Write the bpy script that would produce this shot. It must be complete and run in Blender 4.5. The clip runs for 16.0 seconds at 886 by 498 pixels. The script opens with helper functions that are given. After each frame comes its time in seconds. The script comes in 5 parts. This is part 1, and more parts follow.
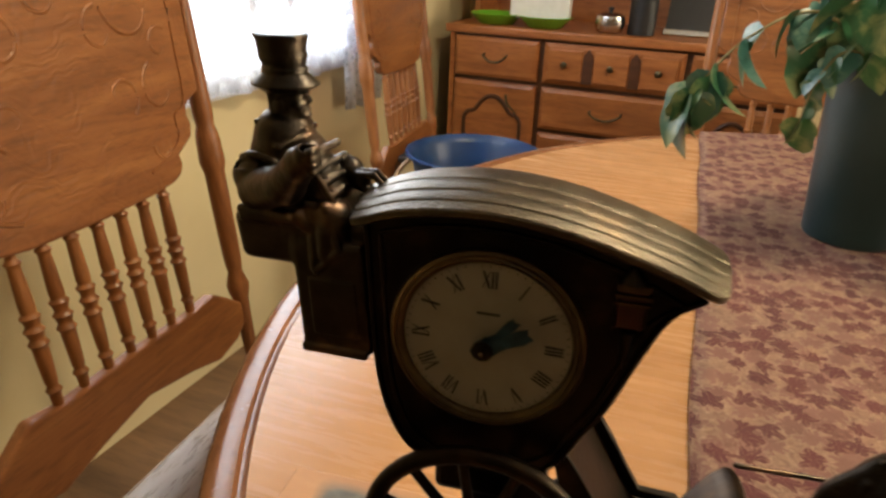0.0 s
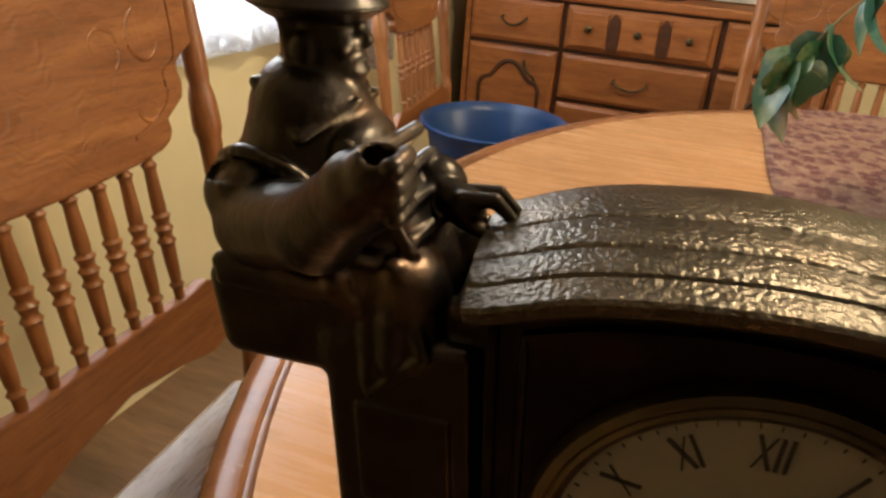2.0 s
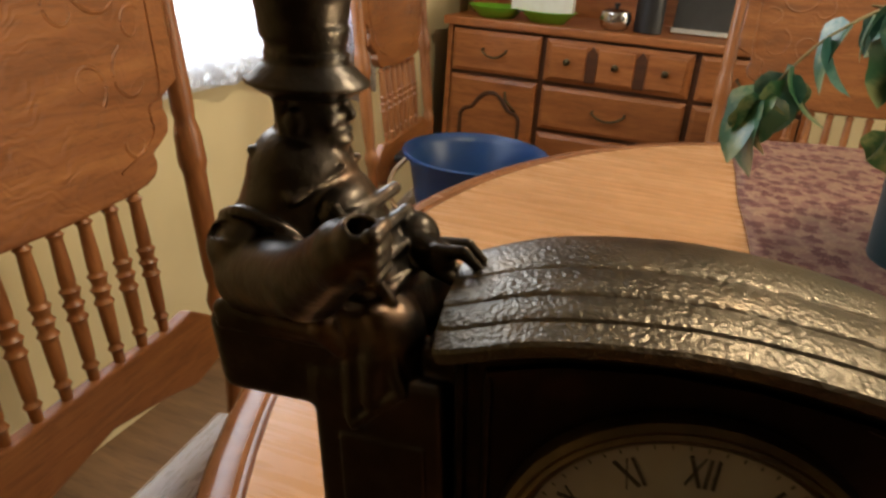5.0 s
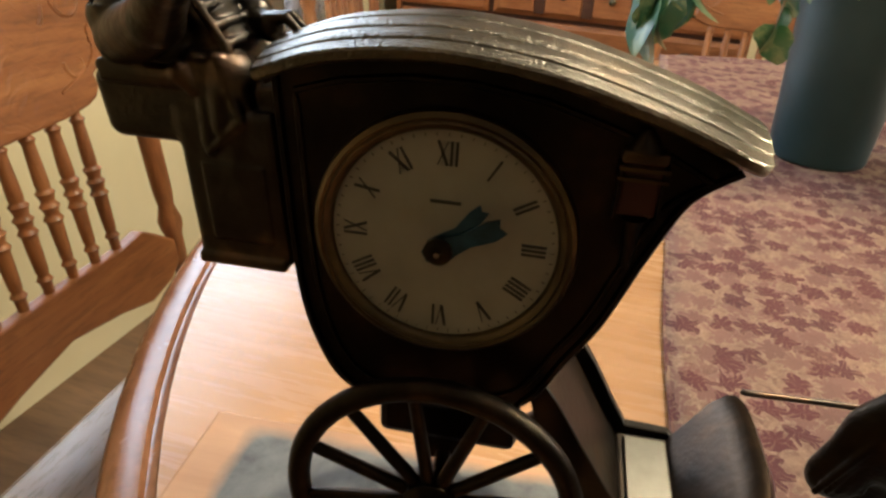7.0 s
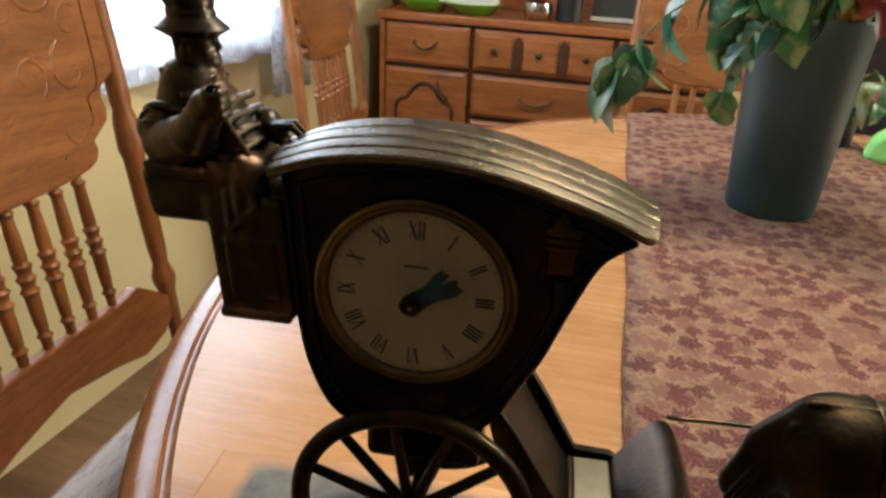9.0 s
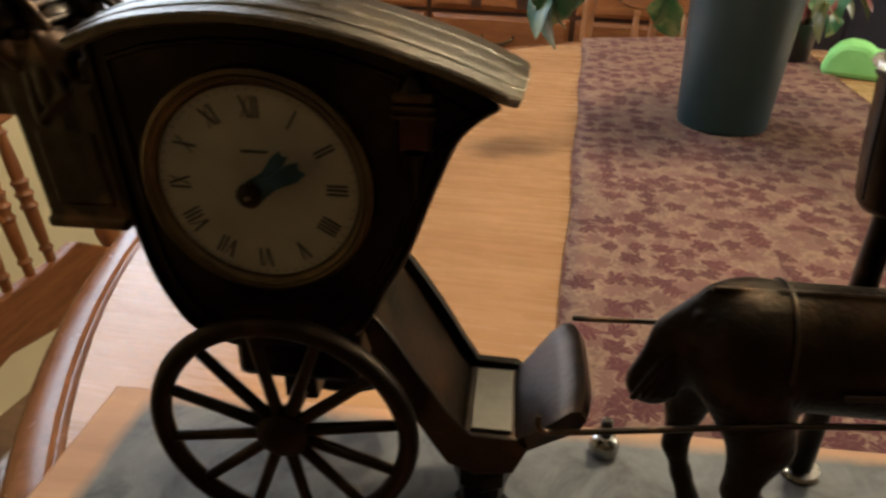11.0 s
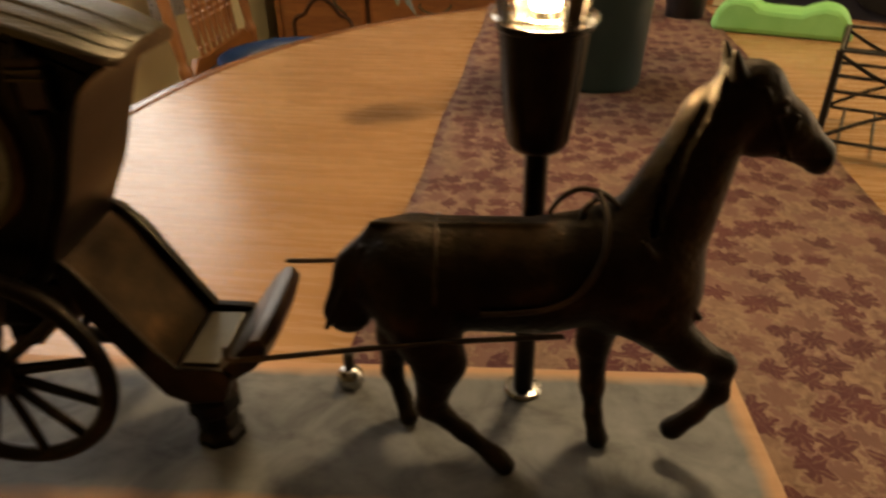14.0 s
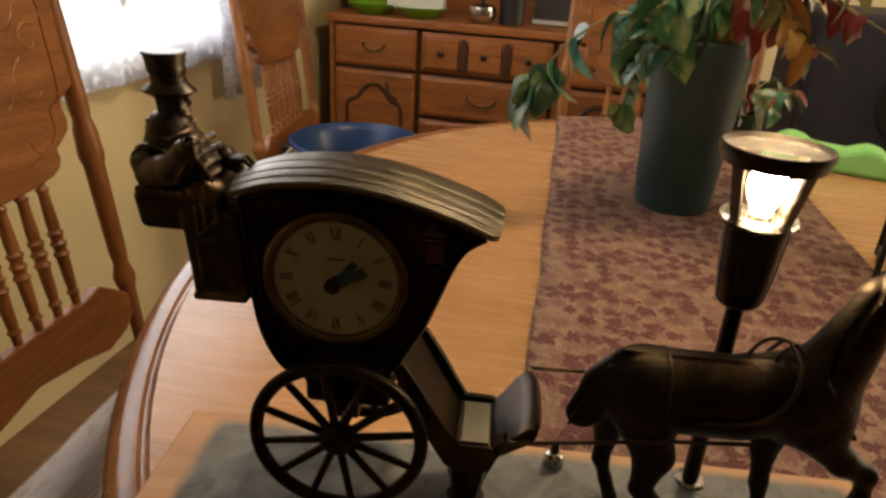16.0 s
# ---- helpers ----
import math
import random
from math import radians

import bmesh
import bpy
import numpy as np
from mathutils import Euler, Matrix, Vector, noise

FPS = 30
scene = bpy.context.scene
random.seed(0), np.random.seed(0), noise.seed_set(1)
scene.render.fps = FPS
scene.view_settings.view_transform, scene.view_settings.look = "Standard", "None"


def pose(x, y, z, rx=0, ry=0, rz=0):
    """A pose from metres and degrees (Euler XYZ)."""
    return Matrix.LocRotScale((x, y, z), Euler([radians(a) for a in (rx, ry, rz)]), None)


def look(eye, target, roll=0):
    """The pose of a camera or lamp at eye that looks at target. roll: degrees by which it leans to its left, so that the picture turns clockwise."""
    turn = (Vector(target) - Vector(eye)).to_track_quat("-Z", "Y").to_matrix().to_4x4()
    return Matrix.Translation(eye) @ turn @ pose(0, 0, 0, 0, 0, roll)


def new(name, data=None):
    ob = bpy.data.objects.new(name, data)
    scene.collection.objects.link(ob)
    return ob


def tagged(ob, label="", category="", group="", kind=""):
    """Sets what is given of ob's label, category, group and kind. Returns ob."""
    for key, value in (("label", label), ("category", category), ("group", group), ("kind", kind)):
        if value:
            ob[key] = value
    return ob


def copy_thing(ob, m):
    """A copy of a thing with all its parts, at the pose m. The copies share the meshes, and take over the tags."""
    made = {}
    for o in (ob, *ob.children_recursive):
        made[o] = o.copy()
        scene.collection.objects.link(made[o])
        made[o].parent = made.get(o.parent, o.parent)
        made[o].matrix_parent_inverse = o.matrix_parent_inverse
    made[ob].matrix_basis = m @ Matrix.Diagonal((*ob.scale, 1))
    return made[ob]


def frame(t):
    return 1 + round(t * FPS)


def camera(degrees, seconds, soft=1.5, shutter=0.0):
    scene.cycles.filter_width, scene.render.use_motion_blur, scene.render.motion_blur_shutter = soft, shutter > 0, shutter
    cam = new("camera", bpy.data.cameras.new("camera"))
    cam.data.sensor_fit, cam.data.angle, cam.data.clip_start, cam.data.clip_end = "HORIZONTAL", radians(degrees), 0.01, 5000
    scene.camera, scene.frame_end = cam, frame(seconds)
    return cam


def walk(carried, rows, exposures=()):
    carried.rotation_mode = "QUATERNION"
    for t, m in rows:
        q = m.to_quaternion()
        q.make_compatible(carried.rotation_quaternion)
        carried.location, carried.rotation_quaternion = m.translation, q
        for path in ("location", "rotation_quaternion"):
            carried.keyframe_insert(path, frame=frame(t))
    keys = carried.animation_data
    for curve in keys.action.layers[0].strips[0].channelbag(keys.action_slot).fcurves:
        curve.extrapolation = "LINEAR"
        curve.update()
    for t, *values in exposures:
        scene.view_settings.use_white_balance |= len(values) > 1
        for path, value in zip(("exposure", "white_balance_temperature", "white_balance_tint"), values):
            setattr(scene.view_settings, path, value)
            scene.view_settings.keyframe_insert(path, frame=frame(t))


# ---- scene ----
cam = camera(65.36, 16.0, soft=2.7, shutter=0.5)
ROWS = [
    (0.0, 0.0328, 0.1509, 1.0480, 66.13, -2.17, 14.57),
    (0.5, 0.0095, 0.1924, 1.0368, 64.95, -2.16, 15.18),
    (1.0, -0.0102, 0.2302, 1.0263, 64.23, -2.04, 14.98),
    (1.5, -0.0239, 0.2539, 1.0180, 63.32, -3.00, 15.40),
    (2.0, -0.0302, 0.2644, 1.0168, 63.34, -3.54, 15.27),
    (2.5, -0.0331, 0.2664, 1.0176, 63.82, -3.45, 14.86),
    (3.0, -0.0347, 0.2661, 1.0207, 64.68, -3.33, 14.55),
    (5.5, -0.0172, 0.2388, 1.0277, 65.72, -4.05, 13.30),
    (6.0, -0.0026, 0.2178, 1.0224, 64.81, -3.94, 12.15),
    (6.5, 0.0171, 0.2042, 1.0144, 63.37, -3.33, 11.08),
    (7.0, 0.0248, 0.1976, 1.0063, 61.56, -3.20, 10.60),
    (7.5, 0.0239, 0.1899, 1.0125, 62.49, -2.82, 10.12),
    (8.0, 0.0229, 0.1649, 1.0332, 65.86, -3.03, 10.00),
    (8.5, 0.0301, 0.1543, 1.0354, 66.17, -2.98, 9.48),
    (11.0, 0.0718, 0.1768, 1.0032, 61.68, -0.97, 6.31),
    (11.5, 0.1102, 0.1874, 1.0141, 62.15, -0.44, 3.16),
    (12.0, 0.1456, 0.2014, 1.0236, 63.05, -0.30, 0.58),
    (12.5, 0.1669, 0.2089, 1.0377, 62.66, -1.47, -0.01),
    (13.0, 0.1990, 0.2009, 1.0185, 60.28, 1.22, 0.19),
    (13.5, 0.2053, 0.1859, 0.9974, 58.30, 1.63, 1.25),
    (14.0, 0.1803, 0.1580, 1.0062, 59.52, 0.74, 3.39),
    (14.5, 0.1346, 0.1208, 1.0303, 61.79, -0.54, 6.69),
    (15.0, 0.1061, 0.0927, 1.0478, 63.77, -2.42, 6.38),
    (15.5, 0.0831, 0.0738, 1.0642, 64.16, -2.44, 5.41),
    (16.0, 0.0685, 0.0738, 1.0722, 65.49, -3.31, 5.49),
]
EXPOSURES = [(0.0, 0.42, 6050, 6), (3.0, 0.52, 5950, 6), (5.5, 0.22, 5900, 6), (6.5, 0.72, 5400, 4), (7.5, 0.78, 5250, 1), (8.5, 0.62, 5350, 2), (11.0, 0.18, 5500, 5), (12.0, -1.02, 9500, 11), (12.6, -1.2, 11000, 12), (13.2, -1.1, 10300, 11), (14.0, -0.35, 7500, 8), (15.0, -0.38, 6800, 8), (16.0, -0.15, 6600, 8)]
walk(cam, [(t, pose(x, y, z, rx, ry, rz)) for t, x, y, z, rx, ry, rz in ROWS], EXPOSURES)

# ---- light ----
world = bpy.data.worlds.new("world")
scene.world = world
world.use_nodes = True
wn = world.node_tree
sky = wn.nodes.new("ShaderNodeTexSky")
sky.sky_type, sky.sun_disc = "NISHITA", False
sky.sun_elevation, sky.sun_rotation = radians(38), radians(250)
wn.links.new(sky.outputs[0], wn.nodes["Background"].inputs[0])
wn.nodes["Background"].inputs[1].default_value = 0.1

ROOM = pose(-1.0, 0.8, 0, 0, 0, -7.97)      # u into the room from the window wall, v along it
sun_data = bpy.data.lights.new("sun", "SUN")
sun_data.energy, sun_data.angle, sun_data.color = 1.0, radians(12), (1.0, 0.96, 0.9)
sun = new("sun", sun_data)
sun.matrix_world = ROOM @ look((-3, 1.5, 3.5), (0, 0.9, 0.5))


def area(name, m, size_x, size_y, watts, color):
    data = bpy.data.lights.new(name, "AREA")
    data.shape, data.size, data.size_y, data.energy, data.color = "RECTANGLE", size_x, size_y, watts, color
    ob = new(name, data)
    ob.matrix_world = m
    return ob


WINDOW_WATTS, EAST_WATTS, CEILING_WATTS, BULB = 16.0, 46.0, 45.0, 800.0
area("window_light", ROOM @ look((0.09, 0.82, 1.2), (1.0, 0.82, 1.05)), 1.2, 0.9, WINDOW_WATTS, (0.96, 0.97, 1.0))
# Added warm fill from the east; no window is known on that side.
area("east_fill_light", ROOM @ look((3.96, 1.45, 1.45), (1.0, 1.25, 0.8)), 1.5, 1.2, EAST_WATTS, (1.0, 0.80, 0.55))
lamp_data = bpy.data.lights.new("ceiling_lamp", "SPOT")
lamp_data.spot_size, lamp_data.spot_blend = radians(158), 0.35
lamp_data.energy, lamp_data.color, lamp_data.shadow_soft_size = CEILING_WATTS, (1.0, 0.78, 0.50), 0.09
new("ceiling_lamp", lamp_data).location = (0.46, 1.0, 1.90)


# ---- materials ----
def material(name):
    m = bpy.data.materials.new(name)
    m.use_nodes = True
    nt = m.node_tree
    return m, nt, nt.nodes["Principled BSDF"]


def node(nt, kind, **values):
    n = nt.nodes.new(kind)
    for key, v in values.items():
        n.inputs[key.replace("_", " ")].default_value = v
    return n


def coords(nt, scale=(1, 1, 1), turn=(0, 0, 0)):
    tc = nt.nodes.new("ShaderNodeTexCoord")
    mp = nt.nodes.new("ShaderNodeMapping")
    mp.inputs["Scale"].default_value = scale
    mp.inputs["Rotation"].default_value = turn
    nt.links.new(tc.outputs["Object"], mp.inputs["Vector"])
    return mp.outputs[0]


def ramp(nt, fac, stops):
    r = nt.nodes.new("ShaderNodeValToRGB")
    while len(r.color_ramp.elements) < len(stops):
        r.color_ramp.elements.new(0.5)
    for el, (p, c) in zip(r.color_ramp.elements, stops):
        el.position, el.color = p, (*c, 1)
    nt.links.new(fac, r.inputs[0])
    return r.outputs[0]


def mix(nt, fac, a, b, blend="MIX"):
    n = nt.nodes.new("ShaderNodeMix")
    n.data_type, n.blend_type = "RGBA", blend
    for sock, v in ((n.inputs[0], fac), (n.inputs[6], a), (n.inputs[7], b)):
        if isinstance(v, bpy.types.NodeSocket):
            nt.links.new(v, sock)
        else:
            sock.default_value = (*v, 1) if isinstance(v, tuple) else v
    return n.outputs[2]


def bump(nt, bsdf, height, strength, distance):
    b = nt.nodes.new("ShaderNodeBump")
    b.inputs["Strength"].default_value, b.inputs["Distance"].default_value = strength, distance
    nt.links.new(height, b.inputs["Height"])
    nt.links.new(b.outputs[0], bsdf.inputs["Normal"])


def noise_fac(nt, vec, scale, detail=4.0, rough=0.55, distortion=0.0):
    n = node(nt, "ShaderNodeTexNoise", Scale=scale, Detail=detail, Roughness=rough, Distortion=distortion)
    nt.links.new(vec, n.inputs["Vector"])
    return n.outputs["Fac"]


def plain(name, a, b, rough=0.6, metal=0.0, scale=30.0, bump_scale=200.0, bump_strength=0.15, distance=0.001, rough_var=0.12):
    """Two tones of one colour in soft blotches, with fine relief and uneven gloss."""
    m, nt, s = material(name)
    v = coords(nt)
    f1 = noise_fac(nt, v, scale)
    nt.links.new(ramp(nt, f1, [(0.3, a), (0.72, b)]), s.inputs["Base Color"])
    f2 = noise_fac(nt, v, bump_scale, 3)
    mr = node(nt, "ShaderNodeMapRange", To_Min=max(0.02, rough - rough_var), To_Max=min(1, rough + rough_var))
    nt.links.new(f1, mr.inputs[0])
    nt.links.new(mr.outputs[0], s.inputs["Roughness"])
    s.inputs["Metallic"].default_value = metal
    bump(nt, s, f2, bump_strength, distance)
    return m


def wood(name, dark, mid, light, grain=(3.0, 45.0, 45.0), rough=0.35, turn=(0, 0, 0), relief=0.12, pore=0.35, scale=1.0):
    """Long fibres along the first axis, cathedral figure and pores."""
    m, nt, s = material(name)
    v = coords(nt, tuple(g * scale for g in grain), turn)
    fig = noise_fac(nt, v, 1.0, 5, 0.62, 0.9)
    pores = noise_fac(nt, coords(nt, tuple(g * scale * 6 for g in grain), turn), 1.0, 3, 0.7)
    col = ramp(nt, fig, [(0.28, dark), (0.5, mid), (0.74, light)])
    col = mix(nt, ramp(nt, pores, [(0.36, (pore, pore, pore)), (0.5, (0, 0, 0))]), col, tuple(c * 0.55 for c in dark))
    blot = noise_fac(nt, coords(nt, (3, 3, 3)), 1.0, 3)
    col = mix(nt, 0.35, col, ramp(nt, blot, [(0.3, (0.6, 0.6, 0.6)), (0.7, (1.0, 1.0, 1.0))]), "MULTIPLY")
    nt.links.new(col, s.inputs["Base Color"])
    mr = node(nt, "ShaderNodeMapRange", To_Min=rough - 0.1, To_Max=rough + 0.16)
    nt.links.new(pores, mr.inputs[0])
    nt.links.new(mr.outputs[0], s.inputs["Roughness"])
    bump(nt, s, pores, relief, 0.0006)
    return m


def bronze(name, dark, warm, worn, rough=0.32, grainy=600.0, strength=0.25, distance=0.0004, metal=1.0, coarse=1.0):
    """Dark patinated cast metal, worn coppery, with a cast grain."""
    m, nt, s = material(name)
    v = coords(nt)
    big = noise_fac(nt, v, 42.0, 4, 0.6)
    fine = noise_fac(nt, v, grainy, 2, 0.5)
    col = ramp(nt, big, [(0.32, dark), (0.55, warm), (0.76, worn)])
    nt.links.new(col, s.inputs["Base Color"])
    mr = node(nt, "ShaderNodeMapRange", To_Min=rough - 0.08, To_Max=rough + 0.15)
    nt.links.new(big, mr.inputs[0])
    nt.links.new(mr.outputs[0], s.inputs["Roughness"])
    s.inputs["Metallic"].default_value = metal
    add = nt.nodes.new("ShaderNodeMath")
    nt.links.new(fine, add.inputs[0])
    soft_dents = nt.nodes.new("ShaderNodeMath")
    soft_dents.operation, soft_dents.inputs[1].default_value = "MULTIPLY", coarse
    nt.links.new(noise_fac(nt, v, 90.0, 2), soft_dents.inputs[0])
    nt.links.new(soft_dents.outputs[0], add.inputs[1])
    bump(nt, s, add.outputs[0], strength, distance)
    return m


M_CAST = bronze("cast_bronze", (0.032, 0.028, 0.024), (0.0576, 0.0464, 0.0368), (0.192, 0.112, 0.064), 0.31, 420.0, 0.45, 0.0005)
M_HORSE = bronze("black_bronze", (0.0144, 0.012, 0.0096), (0.0280, 0.0205, 0.0140), (0.072, 0.044, 0.025), 0.46, 380.0, 0.6, 0.0007)
M_ROOF = bronze("hammered_bronze", (0.085, 0.074, 0.056), (0.13, 0.108, 0.08), (0.2, 0.14, 0.08), 0.30, 820.0, 0.9, 0.0006, 1.0, 0.05)
M_BODY = bronze("dark_cab_metal", (0.0135, 0.0120, 0.0105), (0.0230, 0.0190, 0.0160), (0.052, 0.036, 0.024), 0.33, 500.0, 0.25)
M_FLOORPLATE = bronze("worn_bronze_plate", (0.024, 0.018, 0.013), (0.050, 0.034, 0.021), (0.12, 0.066, 0.034), 0.42, 400.0, 0.3, 0.0004, 0.8)
M_BEZEL = bronze("bezel_brass", (0.05, 0.036, 0.022), (0.088, 0.063, 0.035), (0.16, 0.108, 0.056), 0.34, 900.0, 0.12)
M_WHEEL = bronze("dark_wheel_metal", (0.011, 0.009, 0.0075), (0.020, 0.015, 0.011), (0.055, 0.034, 0.019), 0.40, 420.0, 0.4)
M_COPPER = bronze("coppery_cast_metal", (0.016, 0.011, 0.0075), (0.034, 0.021, 0.012), (0.085, 0.045, 0.021), 0.33, 420.0, 0.3)
M_TREAD = bronze("rubbed_tread", (0.12, 0.108, 0.088), (0.17, 0.152, 0.122), (0.23, 0.2, 0.16), 0.42, 300.0, 0.1)
M_STEEL = bronze("bright_steel", (0.3, 0.29, 0.27), (0.42, 0.4, 0.37), (0.55, 0.52, 0.48), 0.22, 700.0, 0.08)
M_DIAL = plain("dial_paper", (0.23, 0.215, 0.175), (0.30, 0.283, 0.235), 0.5, 0, 60, 400, 0.05)
M_INK = plain("numeral_ink", (0.02, 0.018, 0.016), (0.035, 0.03, 0.026), 0.6, 0, 200)
# The blue of the reflected sky is put into the pointer colour.
M_POINTER = plain("sky_tinted_pointer", (0.010, 0.022, 0.036), (0.04, 0.10, 0.155), 0.3, 0.5, 120, 300, 0.08)
M_RED = plain("red_lantern_glass", (0.028, 0.006, 0.005), (0.045, 0.010, 0.008), 0.3, 0, 100)


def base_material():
    """Honey wood with a mottled grey panel that fades out towards the edges."""
    m, nt, s = material("grey_panel_base")
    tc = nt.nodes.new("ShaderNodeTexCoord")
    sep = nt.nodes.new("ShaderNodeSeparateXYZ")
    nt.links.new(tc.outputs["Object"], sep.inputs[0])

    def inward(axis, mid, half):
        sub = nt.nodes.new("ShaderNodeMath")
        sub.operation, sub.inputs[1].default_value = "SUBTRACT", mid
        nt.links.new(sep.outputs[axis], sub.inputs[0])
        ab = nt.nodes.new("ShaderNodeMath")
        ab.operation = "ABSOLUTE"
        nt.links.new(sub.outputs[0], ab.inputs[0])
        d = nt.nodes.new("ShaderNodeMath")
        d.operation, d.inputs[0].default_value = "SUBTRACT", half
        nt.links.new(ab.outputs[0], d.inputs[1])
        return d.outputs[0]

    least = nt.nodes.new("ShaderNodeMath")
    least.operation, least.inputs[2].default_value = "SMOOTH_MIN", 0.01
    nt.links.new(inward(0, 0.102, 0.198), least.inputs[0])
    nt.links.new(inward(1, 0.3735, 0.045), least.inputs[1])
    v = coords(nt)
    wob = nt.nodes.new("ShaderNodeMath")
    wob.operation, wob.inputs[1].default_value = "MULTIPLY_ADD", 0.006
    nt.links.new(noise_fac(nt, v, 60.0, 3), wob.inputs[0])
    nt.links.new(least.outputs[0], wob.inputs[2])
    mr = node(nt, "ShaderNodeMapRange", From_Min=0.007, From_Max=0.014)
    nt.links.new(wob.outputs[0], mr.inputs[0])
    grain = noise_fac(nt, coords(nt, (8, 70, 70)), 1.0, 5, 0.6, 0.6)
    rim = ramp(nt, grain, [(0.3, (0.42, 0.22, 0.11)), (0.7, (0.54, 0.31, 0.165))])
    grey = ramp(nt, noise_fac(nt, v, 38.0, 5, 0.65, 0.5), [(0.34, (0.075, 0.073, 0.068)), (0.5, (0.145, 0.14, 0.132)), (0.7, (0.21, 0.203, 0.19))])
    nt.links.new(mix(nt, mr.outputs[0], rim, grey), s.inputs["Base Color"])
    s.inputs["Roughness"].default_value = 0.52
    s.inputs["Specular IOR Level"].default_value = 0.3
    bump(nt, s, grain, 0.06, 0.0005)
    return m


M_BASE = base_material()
M_BASE_EDGE = plain("base_dark_edge", (0.018, 0.013, 0.010), (0.035, 0.024, 0.018), 0.4)
M_TABLE = wood("oak_laminate", (0.36, 0.182, 0.076), (0.43, 0.228, 0.100), (0.50, 0.280, 0.132), (1.6, 22, 22), 0.24, (0, 0, radians(4)), 0.03, 0.03)
M_TRIM = wood("oak_edge", (0.15, 0.058, 0.022), (0.22, 0.09, 0.036), (0.30, 0.13, 0.055), (9, 9, 60), 0.2)
M_OAK = wood("golden_oak", (0.162, 0.054, 0.0144), (0.264, 0.096, 0.0264), (0.372, 0.15, 0.0444), (26, 26, 3.5), 0.36)
M_OAK_ACROSS = wood("golden_oak_across", (0.162, 0.054, 0.0144), (0.264, 0.096, 0.0264), (0.372, 0.15, 0.0444), (26, 3.5, 26), 0.36)
M_PRESSED = wood("pressed_oak", (0.162, 0.054, 0.0144), (0.264, 0.096, 0.0264), (0.372, 0.15, 0.0444), (26, 3.5, 26), 0.36)


def press(m):
    """Pressed leaf scrolls: curling ridges, with a darker tone in the hollows."""
    nt = m.node_tree
    s = nt.nodes["Principled BSDF"]
    v = coords(nt, (0.35, 1, 1))
    bend = node(nt, "ShaderNodeTexNoise", Scale=17.0, Detail=2.0)
    nt.links.new(v, bend.inputs["Vector"])
    vm = nt.nodes.new("ShaderNodeVectorMath")
    vm.operation = "MULTIPLY_ADD"
    vm.inputs[1].default_value = (0.0, 0.13, 0.13)
    nt.links.new(bend.outputs["Color"], vm.inputs[0])
    nt.links.new(v, vm.inputs[2])
    wave = nt.nodes.new("ShaderNodeTexWave")
    wave.wave_type = "RINGS"
    wave.inputs["Scale"].default_value, wave.inputs["Distortion"].default_value, wave.inputs["Detail"].default_value = 22.0, 2.0, 2.0
    nt.links.new(vm.outputs[0], wave.inputs["Vector"])
    old = s.inputs["Base Color"].links[0].from_socket
    hollow_tone = ramp(nt, wave.outputs["Fac"], [(0.0, (0.62, 0.62, 0.62)), (0.35, (1.0, 1.0, 1.0))])
    nt.links.new(mix(nt, 0.12, old, hollow_tone, "MULTIPLY"), s.inputs["Base Color"])
    bump(nt, s, wave.outputs["Fac"], 0.12, 0.003)


press(M_PRESSED)
M_DRESSER = wood("maple_dresser", (0.228, 0.0768, 0.0216), (0.36, 0.1284, 0.036), (0.48, 0.186, 0.0564), (3.5, 26, 26), 0.33)
# Darkened maple: shade in the gaps is coloured in; inlays and mouldings share it.
M_DRESSER_DARK = wood("shaded_dresser_wood", (0.05, 0.018, 0.007), (0.08, 0.028, 0.010), (0.11, 0.04, 0.014), (3.5, 26, 26), 0.4)
M_ANTIQUE = bronze("antique_brass", (0.06, 0.05, 0.03), (0.11, 0.09, 0.05), (0.2, 0.16, 0.09), 0.35)
M_WALL = plain("cream_wall", (0.66, 0.56, 0.32), (0.72, 0.62, 0.37), 0.75, 0, 5, 260, 0.12, 0.0006)
M_CEILING = plain("ceiling_paint", (0.74, 0.71, 0.64), (0.79, 0.76, 0.69), 0.85, 0, 4, 120, 0.2)
M_FLOOR = wood("floor_boards", (0.13, 0.07, 0.035), (0.19, 0.105, 0.05), (0.26, 0.145, 0.07), (2, 20, 20), 0.4)
M_WHITE = plain("white_gloss_paint", (0.74, 0.73, 0.70), (0.80, 0.79, 0.76), 0.4, 0, 12)
M_BLUE = plain("blue_plastic", (0.008, 0.036, 0.12), (0.012, 0.046, 0.15), 0.34, 0, 14, 90, 0.06)
M_HANDLE = plain("tan_plastic", (0.42, 0.29, 0.15), (0.5, 0.35, 0.19), 0.45)
M_VASE = plain("teal_metal", (0.015, 0.036, 0.042), (0.026, 0.053, 0.060), 0.46, 0.25, 14, 160, 0.25, 0.0008)
M_GREEN_FOAM = plain("green_foam", (0.20, 0.52, 0.14), (0.28, 0.62, 0.2), 0.7, 0, 25, 240, 0.4)
M_GREEN_BOWL = plain("lime_plastic", (0.15, 0.40, 0.02), (0.2, 0.48, 0.035), 0.35)
M_BLACKWIRE = plain("black_wire", (0.012, 0.012, 0.012), (0.025, 0.023, 0.02), 0.38, 0.6)
M_PAPER = plain("white_paper", (0.72, 0.70, 0.66), (0.8, 0.79, 0.76), 0.75)
M_SILVER = bronze("silver", (0.5, 0.49, 0.46), (0.6, 0.58, 0.55), (0.7, 0.68, 0.64), 0.2, 300, 0.08)
M_DARKBOX = plain("dark_navy_cloth", (0.012, 0.012, 0.022), (0.022, 0.021, 0.036), 0.7, 0, 20, 300, 0.4)
